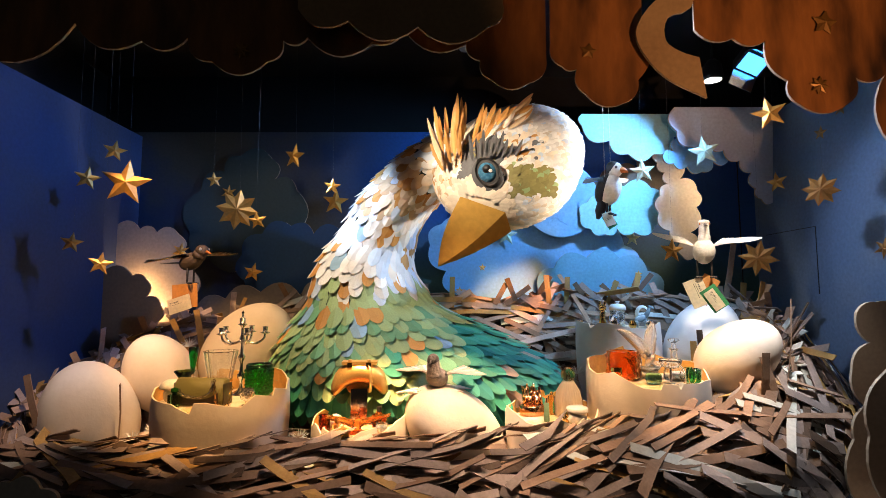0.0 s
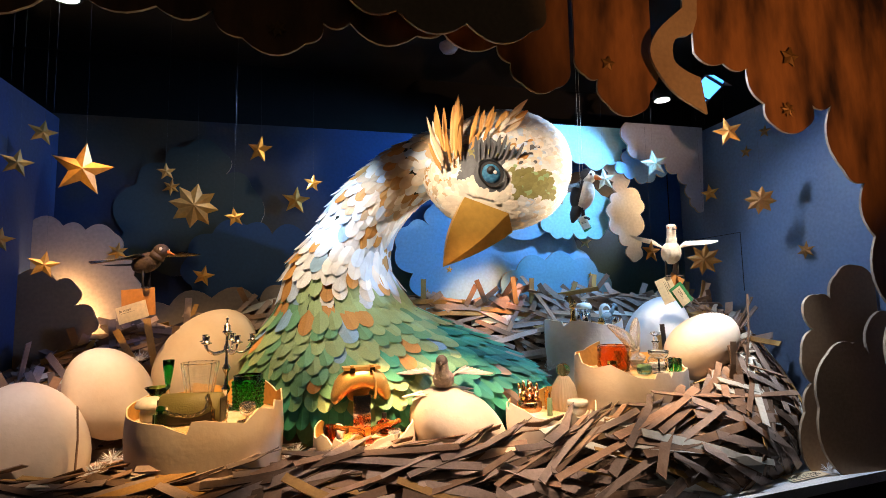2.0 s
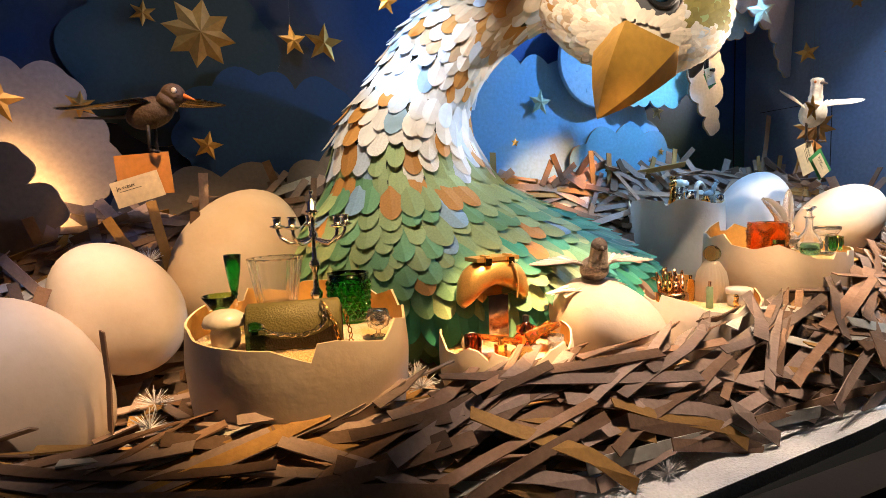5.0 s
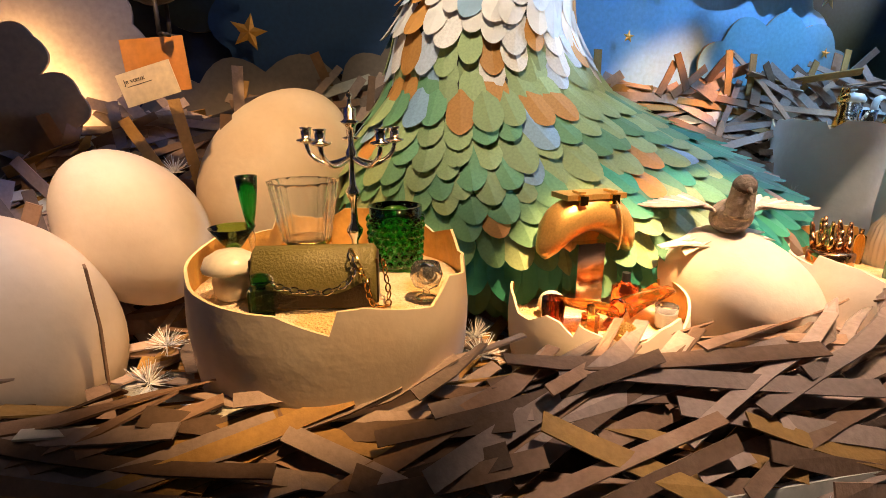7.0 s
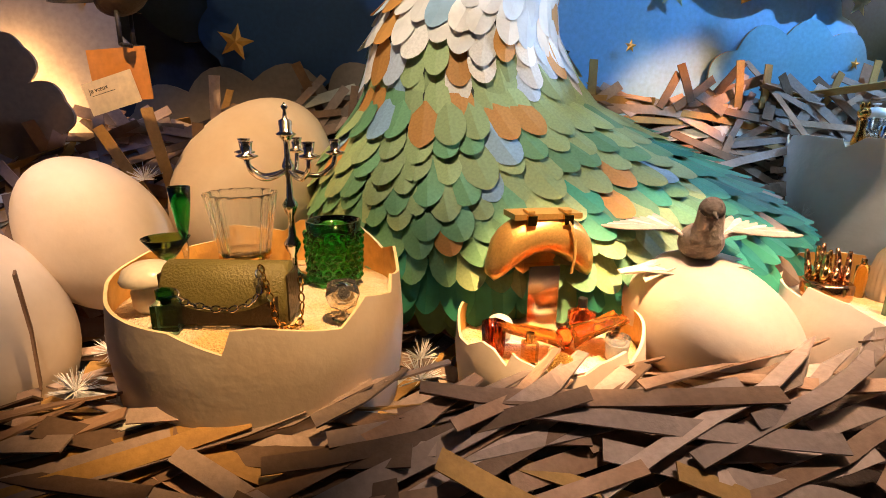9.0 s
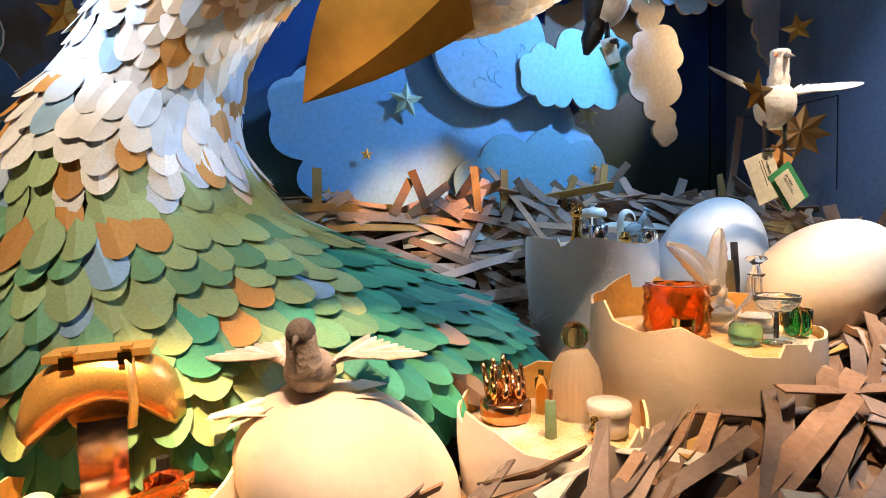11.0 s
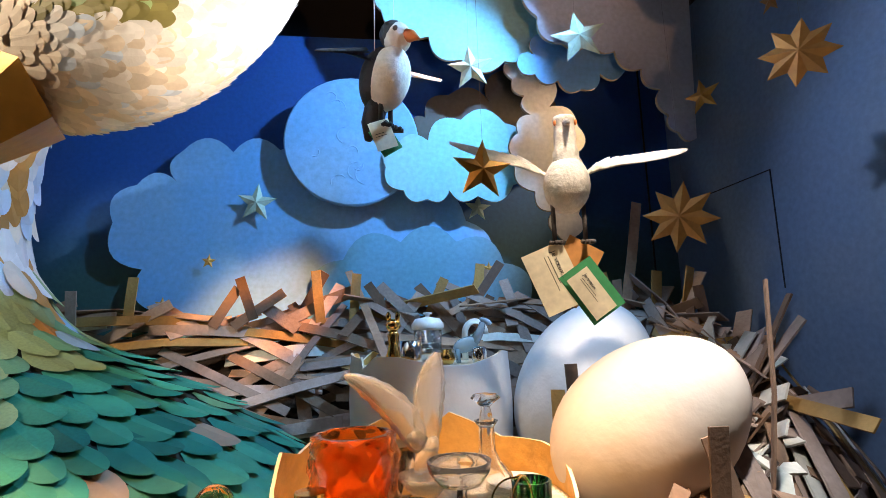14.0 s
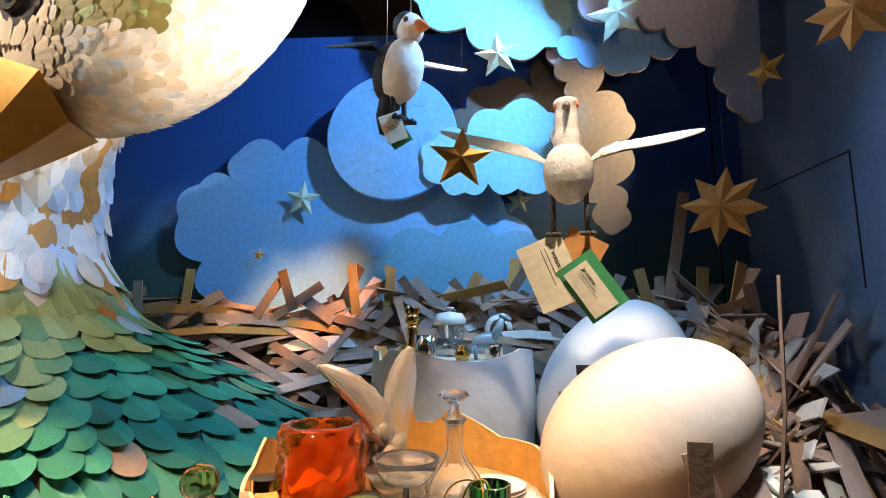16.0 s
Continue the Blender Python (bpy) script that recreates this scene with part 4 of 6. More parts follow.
for k in range(9):
    p = EYE_AT + Vector((-0.07 + 0.021 * k, -0.005 + 0.012 * k * 0.2, 0.03 + 0.045 * math.sin(0.4 + k * 0.28)))
    m = laid(p, Vector((-0.1 + 0.08 * k, -0.35, 0.9)).normalized(), Vector((-0.4, -0.9, 0.2)).normalized()) @ Matrix.Diagonal((rng.uniform(0.07, 0.12), 0.03, 0.05, 1))
    part("eyelash", moved(feather_shape(1.0, 0.6, 0.95, 0.15, 0.3), INV @ m), FEATHER["grey"], bird, "grey paper lash")

# ---- stars ----


def star_shape(points, outer, inner, deep):
    v = [(0, -deep, 0), (0, deep, 0)]
    for k in range(2 * points):
        a = math.pi * k / points + math.pi / 2
        r = outer if k % 2 == 0 else inner
        v.append((r * math.cos(a), 0, r * math.sin(a)))
    n = 2 * points
    f = []
    for k in range(n):
        a, b = 2 + k, 2 + (k + 1) % n
        f += [(0, b, a), (1, a, b)]
    return v, f


def star(place, r, points=5, turn=(0, 0, 0), mat=STAR_GOLD, label="folded gold card star hanging on a thread", inner=0.42, thread=True):
    ob = thing("hanging_star" if thread else "wall_star", pose(*place, *turn), label, "star", "folded card stars")
    part("star_body", star_shape(points, r, r * inner, r * 0.2), mat, ob)
    if thread:
        low = (pose(0, 0, 0, *turn).inverted() @ Vector((0, 0, 3.0 - place[2])))
        part("thread", tube([(0, 0, r * 0.8) if k == 0 else low for k in range(2)], 0.00035, 4), THREAD, ob, "thin nylon thread")
    return ob


STAR_BRONZE = material("bronze foil card", (0.34, 0.16, 0.035), 0.42, 0.5, second=(0.26, 0.12, 0.03), scale=12, bump=0.06)
THREAD = material("clear nylon", (0.08, 0.09, 0.10), 0.4)
star((-1.40, 2.23, 1.99), 0.105, 5, (0, 6, 20), label="large five-pointed gold card star")
star((-1.14, 2.81, 1.965), 0.115, 8, (0, 8, 10), inner=0.62, label="eight-pointed gold card star")
star((-0.84, 2.84, 2.275), 0.075, 5, (0, 10, -25), label="narrow gold and silver card star")
star((-0.564, 2.57, 2.045), 0.045, 5, (0, 5, 10), label="tiny gold card star hanging on a thread")
star((-0.889, 2.43, 1.85), 0.045, 5, (0, -10, 20))
star((-1.15, 3.10, 1.63), 0.06, 5, (0, 12, 10), thread=False, label="dark gold star on the back wall")
star((-0.67, 3.15, 2.07), 0.085, 5, (0, 5, 0), thread=False, label="brownish gold star on the back wall")
star((-1.34, 3.16, 2.13), 0.05, 6, (0, 5, 0), thread=False)
star((1.07, 2.70, 2.155), 0.07, 5, (0, -5, -10), STAR_GREEN, "pale green folded card star hanging on a thread")
star((1.40, 2.69, 2.26), 0.085, 5, (0, -8, -15), STAR_GREEN, "pale green folded card star hanging on a thread")
star((0.973, 2.17, 1.683), 0.055, 5, (0, 4, 5), label="small orange gold card star")
star((1.66, 2.22, 1.955), 0.074, 8, (0, 10, -45), STAR_BRONZE, inner=0.6, label="eight-pointed bronze card star on a thread")
star((1.555, 2.52, 1.675), 0.092, 8, (0, 10, -40), STAR_BRONZE, inner=0.55, label="large pointed bronze card star")
star((1.357, 2.074, 2.248), 0.072, 5, (0, -12, -20))
star((1.80, 2.72, 2.10), 0.058, 5, (0, -6, -60))
for x, y, z, r in ((-1.74, 2.66, 2.255, 0.06), (-1.715, 2.43, 2.055, 0.06), (-1.72, 2.36, 1.736, 0.05), (-1.54, 2.3, 1.635, 0.055)):
    star((x, y, z), r, 5, (0, 8, 30), label="gold card star hung before the blue side wall")
star((-1.264, 2.787, 2.127), 0.045, 5, (0, -6, 10))
star((-1.53, 2.98, 1.75), 0.05, 6, (0, 6, 15), thread=False, label="small orange star on the off-white cloud")
for y, z, r, n in ((2.42, 2.40, 0.04, 5), (2.23, 1.70, 0.05, 6), (2.56, 2.32, 0.04, 5)):
    star((1.93, y, z), r, n, (0, 10, -80), STAR_BRONZE, thread=False, label="small bronze star on the slate blue wall")
for x, y, z, r, n in ((-0.654, 1.594, 2.285, 0.03, 8), (0.50, 1.694, 2.33, 0.03, 5), (1.27, 1.672, 2.20, 0.034, 8), (1.30, 1.672, 2.42, 0.045, 5)):
    star((x, y, z), r, n, (0, 10, 0), STAR_BRONZE, inner=0.55, thread=False, label="small bronze star fixed to the veneer valance")
for x, z, r in ((0.39, 1.86, 0.07), (0.24, 1.66, 0.025), (0.1, 1.52, 0.025), (1.19, 1.62, 0.025), (1.16, 1.84, 0.05)):
    star((x, 3.12, z), r, 5, (0, 5, 0), STAR_GREEN if r > 0.03 else STAR_GOLD, "small flat star on the painted sky", thread=False)

# ---- glass, metal and small wares ----
CLEAR = glass("clear crystal", (0.97, 0.98, 0.98), 0.02, 0.95)
MILK_GLASS = glass("frosted ribbed glass", (0.95, 0.90, 0.80), 0.28, 0.72)
FROST = glass("frosted crystal", (0.97, 0.97, 0.98), 0.25, 0.74)
GREEN_GLASS = glass("deep green glass", (0.08, 0.62, 0.20), 0.05)
PALE_GREEN_GLASS = glass("pale green glass", (0.30, 0.72, 0.50), 0.08)
ORANGE_GLASS = glass("orange glass", (1.0, 0.34, 0.06), 0.05, 0.92)
RED_GLASS = glass("red orange glass", (1.0, 0.22, 0.06), 0.06)
AMBER_GLASS = glass("amber glass", (1.0, 0.68, 0.25), 0.06)
ICE_GLASS = glass("ice blue glass", (0.70, 0.86, 0.95), 0.15, 0.7)
GOLD = material("polished gold metal", (0.83, 0.52, 0.16), 0.18, 1.0, bump=0.04)
SILVER = material("polished silver", (0.80, 0.79, 0.77), 0.14, 1.0, bump=0.03)
COPPER = material("rose copper metal", (0.75, 0.40, 0.20), 0.2, 1.0, bump=0.03)
OLIVE_LEATHER = material("olive leather", (0.17, 0.15, 0.045), 0.5, bump=0.35, bump_scale=220)
DARK_LEATHER = material("dark brown leather", (0.03, 0.02, 0.012), 0.4, bump=0.35, bump_scale=220)
GOLD_LEATHER = material("metallic gold leather", (0.70, 0.43, 0.14), 0.34, 0.75, bump=0.07, bump_scale=200)
CHINA = material("white china", (0.78, 0.75, 0.68), 0.3, bump=0.02, coat=0.3)
GREEN_PAINT = material("sage green lacquer", (0.20, 0.30, 0.16), 0.4)
CARD_CREAM = material("cream writing card", (0.78, 0.68, 0.48), 0.7, bump=0.05)
CARD_ORANGE = material("orange envelope paper", (0.62, 0.27, 0.07), 0.7, bump=0.05)
CARD_GREEN = material("green card", (0.05, 0.30, 0.11), 0.7, bump=0.05)
INK = material("dark ink", (0.03, 0.03, 0.03), 0.8)
WHITE_FELT = material("white needle foil", (0.85, 0.86, 0.88), 0.5)


def ware(name, x, y, z, label, category, turn=0):
    return thing(name, pose(x, y, z, 0, 0, turn), label, category)


def hollow(profile, wall=0.003):
    """Closes an outer profile (from the foot up) with an inner wall."""
    return profile + [(max(0.0005, r - wall), h) for r, h in reversed(profile[1:])] + [(0.0005, profile[0][1] + wall * 2)]


def fluted(n, deep):
    return lambda a, j: 1 + deep * math.cos(n * a)


# first bowl: olive bag, candelabra, green and clear glass
w = ware("handbag", -0.965, 2.10, Z1, "olive green leather handbag with dark flap and chain", "handbag", -8)
bag = []
prof = [(-0.040, 0.0), (-0.042, 0.03), (-0.036, 0.07), (-0.018, 0.098), (0.0, 0.103), (0.018, 0.098), (0.036, 0.07), (0.042, 0.03), (0.040, 0.0)]
for x in (-0.105, -0.10, 0.10, 0.105):
    k = 0.93 if abs(x) > 0.103 else 1
    bag += [(x, y * k, z * k) for y, z in prof]
n = len(prof)
part("bag_body", (bag, [(j * n + i, j * n + (i + 1) % n, (j + 1) * n + (i + 1) % n, (j + 1) * n + i) for j in range(3) for i in range(n)] + [tuple(range(n - 1, -1, -1)), tuple(range(3 * n, 4 * n))]), OLIVE_LEATHER, w, smooth=True)
flap = smooth_line([(-0.095, -0.046, 0.055), (-0.05, -0.047, 0.032), (0.0, -0.048, 0.026), (0.05, -0.047, 0.032), (0.095, -0.046, 0.055)], 4)
part("bag_front", (lambda f: ([tuple(p) for p in f] + [(p.x, p.y, 0.004) for p in f], [(i, i + 1, len(f) + i + 1, len(f) + i) for i in range(len(f) - 1)]))(flap), DARK_LEATHER, w, "dark brown lower front")
for x in (-0.107, 0.105):
    part("bag_gusset", box(x, x + 0.003, -0.03, 0.03, 0.005, 0.085), DARK_LEATHER, w, "dark side gusset")


def chain(points, parent, mat, link=0.008):
    pts = smooth_line(points, 12)
    made = []
    run, last = 0.0, pts[0]
    ring = [(link * math.cos(k * math.pi / 5), link * 0.65 * math.sin(k * math.pi / 5), 0) for k in range(11)]
    flip = 0
    for a, b in zip(pts, pts[1:]):
        run += (b - a).length
        if run >= link * 1.35:
            run = 0
            x = (b - last).normalized()
            y = x.orthogonal().normalized()
            m = Matrix.Translation(b) @ Matrix((x, y, x.cross(y))).transposed().to_4x4() @ pose(0, 0, 0, 90 * flip)
            made.append(moved(tube([m @ Vector(p) for p in ring], 0.0015, 5), Matrix()))
            flip = 1 - flip
            last = b
    return part("chain", join(*made), mat, parent, "metal chain strap")


chain([(0.06, -0.03, 0.10), (0.065, -0.052, 0.06), (0.02, -0.056, 0.035), (-0.05, -0.055, 0.045), (-0.07, -0.05, 0.06)], w, SILVER)
chain([(0.06, -0.02, 0.103), (0.085, -0.055, 0.06), (0.10, -0.06, 0.012), (0.125, -0.03, 0.006), (0.115, 0.02, 0.07)], w, GOLD)

w = ware("candelabra", -0.885, 2.285, Z1, "tall silver candelabra with curved arms", "candelabra")
part("base", lathe([(0.045, 0), (0.045, 0.006), (0.03, 0.014), (0.014, 0.022), (0.009, 0.03)], 24), SILVER, w, smooth=True)
part("stem", lathe([(0.009, 0.03), (0.007, 0.06), (0.016, 0.075), (0.018, 0.085), (0.008, 0.10), (0.006, 0.14), (0.013, 0.155), (0.016, 0.165), (0.007, 0.18), (0.006, 0.22), (0.012, 0.235), (0.012, 0.245), (0.006, 0.26), (0.006, 0.29), (0.014, 0.30), (0.02, 0.305), (0.012, 0.31), (0.013, 0.33), (0.005, 0.335), (0.003, 0.35), (0.007, 0.356), (0.0005, 0.365)], 20), SILVER, w, "turned silver stem", smooth=True)
for k in range(5):
    a = k * 2 * math.pi / 5 + 0.25
    c, s_ = math.cos(a), math.sin(a)
    pts = smooth_line([(r * c, r * s_, z) for r, z in ((0.005, 0.235), (0.03, 0.225), (0.06, 0.222), (0.088, 0.24), (0.095, 0.262))], 5)
    arm = part("arm", tube(pts, 0.005, 8), SILVER, w, smooth=True)
    part("cup", moved(lathe([(0.004, 0), (0.02, 0.006), (0.02, 0.009), (0.009, 0.012), (0.011, 0.03), (0.013, 0.034), (0.008, 0.034), (0.008, 0.02), (0.0005, 0.02)], 14), pose(0.095 * c, 0.095 * s_, 0.26)), SILVER, arm, "silver candle cup", smooth=True)

w = ware("crystal_vase", -0.985, 2.305, Z1, "clear ribbed crystal vase with gold band", "vase")
part("vase_wall", lathe(hollow([(0.045, 0), (0.046, 0.05), (0.048, 0.055), (0.058, 0.12), (0.068, 0.18), (0.07, 0.188)], 0.004), 96, fluted(16, 0.05)), CLEAR, w, smooth=True)
part("gold_band", lathe([(0.047, 0.05), (0.052, 0.052), (0.052, 0.066), (0.049, 0.068)], 40), GOLD, w, "engraved gold band", smooth=True)

w = ware("flute_glass", -1.09, 2.27, Z1, "slim green flute glass with clear stem", "glass")
part("bowl", lathe(hollow([(0.006, 0.10), (0.012, 0.13), (0.018, 0.17), (0.021, 0.205)], 0.002), 28), GREEN_GLASS, w, "green glass bowl", smooth=True)
part("stem", lathe([(0.03, 0), (0.03, 0.002), (0.006, 0.008), (0.004, 0.03), (0.008, 0.045), (0.004, 0.06), (0.007, 0.08), (0.005, 0.10)], 24), CLEAR, w, smooth=True)
w = ware("cocktail_glass", -1.125, 2.27, Z1, "small olive green cocktail glass", "glass")
part("bowl", lathe(hollow([(0.004, 0.05), (0.02, 0.07), (0.045, 0.105)], 0.002), 28), PALE_GREEN_GLASS, w, smooth=True)
part("stem", lathe([(0.028, 0), (0.028, 0.002), (0.005, 0.006), (0.004, 0.05)], 24), GREEN_GLASS, w, smooth=True)

w = ware("hobnail_tumbler", -0.80, 2.27, Z1, "dark green hobnail glass tumbler", "glass")
part("tumbler_wall", lathe(hollow([(0.044, 0), (0.05, 0.01), (0.053, 0.08), (0.056, 0.135)], 0.005), 40), GREEN_GLASS, w, smooth=True)
knob = mesh("glass_knob", *ball(0.0075, 0.0075, 0.0075, 8, 6), GREEN_GLASS, None, True)
for j in range(7):
    for i in range(16):
        a = 2 * math.pi * (i + 0.5 * (j % 2)) / 16
        ob = new("glass_knob", knob)
        ob.parent = w
        r = 0.052 + 0.004 * j / 6
        ob.location = (r * math.cos(a), r * math.sin(a), 0.018 + 0.015 * j)

w = ware("lidded_pot", -1.115, 2.155, Z1, "small white china pot with domed mushroom lid", "pot")
part("pot_body", lathe([(0.026, 0), (0.032, 0.01), (0.034, 0.035), (0.028, 0.05)], 28), CHINA, w, smooth=True)
part("lid", lathe([(0.03, 0.05), (0.048, 0.052), (0.05, 0.058), (0.043, 0.075), (0.025, 0.086), (0.0005, 0.09)], 28), CHINA, w, "domed white lid", smooth=True)
w = ware("perfume_bottle", -1.055, 2.055, Z1, "small square green perfume bottle", "bottle")
part("bottle_body", join(box(-0.02, 0.02, -0.014, 0.014, 0.0, 0.045)), PALE_GREEN_GLASS, w)
part("bottle_stopper", lathe([(0.008, 0.045), (0.008, 0.052), (0.014, 0.054), (0.014, 0.068), (0.004, 0.072)], 16), GREEN_GLASS, w)
w = ware("glass_globe", -0.775, 2.07, Z1, "clear glass goblet with a dark bauble inside", "goblet")
part("goblet", lathe(hollow([(0.02, 0), (0.02, 0.003), (0.006, 0.008), (0.006, 0.016), (0.024, 0.026), (0.03, 0.045), (0.024, 0.065)], 0.0015), 28), CLEAR, w, smooth=True)
part("bauble", moved(ball(0.022, 0.022, 0.02, 20, 12), pose(0, 0, 0.046)), SILVER, w, "dark mirrored bauble", smooth=True)

# second bowl: gold bag and orange glass
w = ware("gold_handbag", -0.36, 2.26, Z2, "gold leather handbag raised on a mirrored box", "handbag", 4)
part("stand", box(-0.035, 0.035, -0.03, 0.03, 0, 0.16), SILVER, w, "mirrored block")
gv, gf = [], []
for j in range(17):
    t = j / 16 * 2 - 1
    top, low = 0.272 - 0.045 * t * t, 0.185 - 0.10 * t * t
    k = math.sqrt(max(0.05, 1 - t ** 6))
    for i in range(14):
        a = 2 * math.pi * i / 14
        mid, half = (top + low) / 2, (top - low) / 2 * k
        gv.append((0.122 * t, 0.050 * math.cos(a) * k * (1 - 0.25 * max(0, math.sin(a))), mid + half * math.copysign(abs(math.sin(a)) ** 0.7, math.sin(a))))
for j in range(16):
    for i in range(14):
        gf.append((j * 14 + i, j * 14 + (i + 1) % 14, j * 14 + 14 + (i + 1) % 14, j * 14 + 14 + i))
gf += [tuple(range(13, -1, -1)), tuple(range(16 * 14, 17 * 14))]
part("bag_body", (gv, gf), GOLD_LEATHER, w, smooth=True)
part("bag_top", moved(box(-0.075, 0.075, -0.036, 0.036, 0, 0.012), pose(0, 0, 0.262)), GOLD_LEATHER, w, "stiff gold top edge")
part("bag_tongue", tube(smooth_line([(0.045, -0.038, 0.262), (0.05, -0.055, 0.23), (0.052, -0.06, 0.19), (0.048, -0.058, 0.15)], 5), 0.009, 8, 0.3), GOLD_LEATHER, w, "hanging gold tongue")
for x in (-0.04, 0.04):
    part("bag_buckle", moved(box(-0.010, 0.010, -0.005, 0.005, 0, 0.02), pose(x, -0.042, 0.252)), GOLD, w, "small gold buckle")
    part("bag_belt", moved(box(-0.007, 0.007, -0.004, 0.030, 0, 0.005), pose(x, -0.036, 0.276)), GOLD_LEATHER, w, "short gold belt over the opening")
part("inner_flap", moved(ball(0.060, 0.012, 0.040, 20, 10), pose(0, 0.012, 0.165, -12)), GOLD_LEATHER, w, "pale gold inner flap", smooth=True)

w = ware("orange_glass_dish", -0.345, 2.13, Z2, "translucent orange glass winged dish", "glass dish")
for sgn in (-1, 1):
    fv, ff = [], []
    for j in range(9):
        t = j / 8
        for i in range(6):
            q = i / 5
            fv.append((sgn * (0.01 + 0.12 * t), -0.035 + 0.07 * q + 0.02 * t, 0.03 + 0.045 * t + 0.022 * math.sin(q * math.pi) * (1 - t) - 0.012 * q * t + 0.004 * math.sin(9 * q + 5 * t)))
    for j in range(8):
        for i in range(5):
            ff.append((j * 6 + i, j * 6 + i + 1, j * 6 + 7 + i, j * 6 + 6 + i))
    wing = part("dish_wing", (fv, ff), ORANGE_GLASS, w, smooth=True)
    wing.modifiers.new("thickness", "SOLIDIFY").thickness = 0.006
part("dish_foot", lathe([(0.028, 0), (0.024, 0.012), (0.012, 0.02), (0.02, 0.04), (0.012, 0.06), (0.0005, 0.064)], 20), RED_GLASS, w, "red glass centre", smooth=True)
w = ware("red_tumbler", -0.485, 2.15, Z2, "small red ribbed glass tumbler", "glass")
part("tumbler_wall", lathe(hollow([(0.02, 0), (0.022, 0.01), (0.024, 0.07)], 0.003), 40, fluted(14, 0.05)), RED_GLASS, w, smooth=True)
w = ware("red_perfume_bottle", -0.27, 2.22, Z2, "orange ribbed perfume bottle with black cap", "bottle")
part("bottle_body", lathe([(0.028, 0), (0.03, 0.006), (0.03, 0.055), (0.012, 0.062), (0.011, 0.068)], 40, fluted(16, 0.04)), RED_GLASS, w, smooth=True)
part("cap", lathe([(0.010, 0.068), (0.010, 0.088), (0.0005, 0.089)], 16), BLACK_METAL, w, "black cap")
w = ware("gold_bauble", -0.385, 2.035, Z2, "glittering gold bauble on sand", "bauble")
part("bauble_ball", moved(ball(0.026, 0.026, 0.026, 20, 14), pose(0, 0, 0.026)), material("gold glitter", (0.75, 0.42, 0.10), 0.35, 0.9, bump=1.0, bump_scale=300), w)
w = ware("powder_puff", -0.455, 2.22, Z2, "round cream scallop-shaped candle", "candle")
part("candle_body", moved(lathe([(0.0005, -0.03)] + [(0.03 * math.sin(math.pi * k / 10), -0.03 * math.cos(math.pi * k / 10)) for k in range(1, 10)] + [(0.0005, 0.03)], 48, fluted(16, 0.05)), pose(0, 0, 0.028)), CHINA, w, smooth=True)
w = ware("candle_jar", -0.245, 2.10, Z2, "small clear jar with white wax candle", "candle")
part("jar", lathe(hollow([(0.022, 0), (0.024, 0.05)], 0.002), 24), CLEAR, w, smooth=True)
part("wax", lathe([(0.0205, 0.005), (0.0205, 0.034), (0.0005, 0.034)], 24), CHINA, w, "white wax")
w = ware("amber_bottle", -0.425, 2.10, Z2, "small amber glass bottle with gold cap", "bottle")
part("bottle_body", box(-0.014, 0.014, -0.012, 0.012, 0, 0.048), AMBER_GLASS, w)
part("cap", lathe([(0.009, 0.048), (0.009, 0.066), (0.0005, 0.067)], 14), GOLD, w, "gold cap")

# third bowl
w = ware("frosted_decanter", 0.535, 2.235, Z3, "tall frosted ribbed glass bottle with gold globe stopper", "bottle")
part("bottle_body", lathe([(0.05, 0), (0.056, 0.02), (0.056, 0.07), (0.048, 0.11), (0.03, 0.14), (0.024, 0.15)], 104, fluted(26, 0.03)), MILK_GLASS, w, smooth=True)
part("globe_stopper", moved(lathe([(0.0005, -0.03)] + [(0.03 * math.sin(math.pi * k / 12), -0.03 * math.cos(math.pi * k / 12)) for k in range(1, 12)] + [(0.0005, 0.03)], 48, fluted(12, 0.04)), pose(0, 0, 0.178)), AMBER_GLASS, w, "ribbed golden glass globe", smooth=True)
w = ware("lipstick_stand", 0.385, 2.275, Z3, "round copper stand crowded with rose gold lipsticks", "lipstick stand")
part("stand", lathe([(0.05, 0), (0.055, 0.01), (0.055, 0.04), (0.048, 0.046), (0.0005, 0.046)], 32), COPPER, w, smooth=True)
rng = random.Random(31)
for k in range(15):
    a, r = k * 2.4, 0.011 * math.sqrt(k)
    h = rng.uniform(0.05, 0.085)
    ob = part("lipstick", lathe([(0.008, 0), (0.008, h * 0.5), (0.0065, h * 0.5), (0.0065, h * 0.8), (0.004, h), (0.0005, h)], 12), COPPER if k % 3 else GOLD, w, smooth=True)
    ob.matrix_basis = pose(r * math.cos(a), r * math.sin(a), 0.045, rng.uniform(-10, 10), rng.uniform(-10, 10), 0)
w = ware("lip_gloss", 0.425, 2.15, Z3, "slim sage green gloss tube with dark cap", "gloss tube")
part("tube_body", lathe([(0.011, 0), (0.012, 0.004), (0.0105, 0.075), (0.006, 0.078)], 18), GREEN_PAINT, w, smooth=True)
part("cap", lathe([(0.005, 0.078), (0.005, 0.096), (0.0005, 0.096)], 12), COPPER, w, "thin copper cap")
w = ware("cream_jar", 0.545, 2.13, Z3, "white cream jar with flat lid", "jar")
part("jar_body", lathe([(0.032, 0), (0.037, 0.008), (0.04, 0.045)], 32), CHINA, w, smooth=True)
part("lid", lathe([(0.043, 0.045), (0.044, 0.049), (0.044, 0.06), (0.041, 0.064), (0.033, 0.064), (0.031, 0.067), (0.0005, 0.068)], 32), CHINA, w, "flat white lid", smooth=True)
w = ware("gold_trinket", 0.49, 2.10, Z3, "small twisted gold trinket", "trinket")
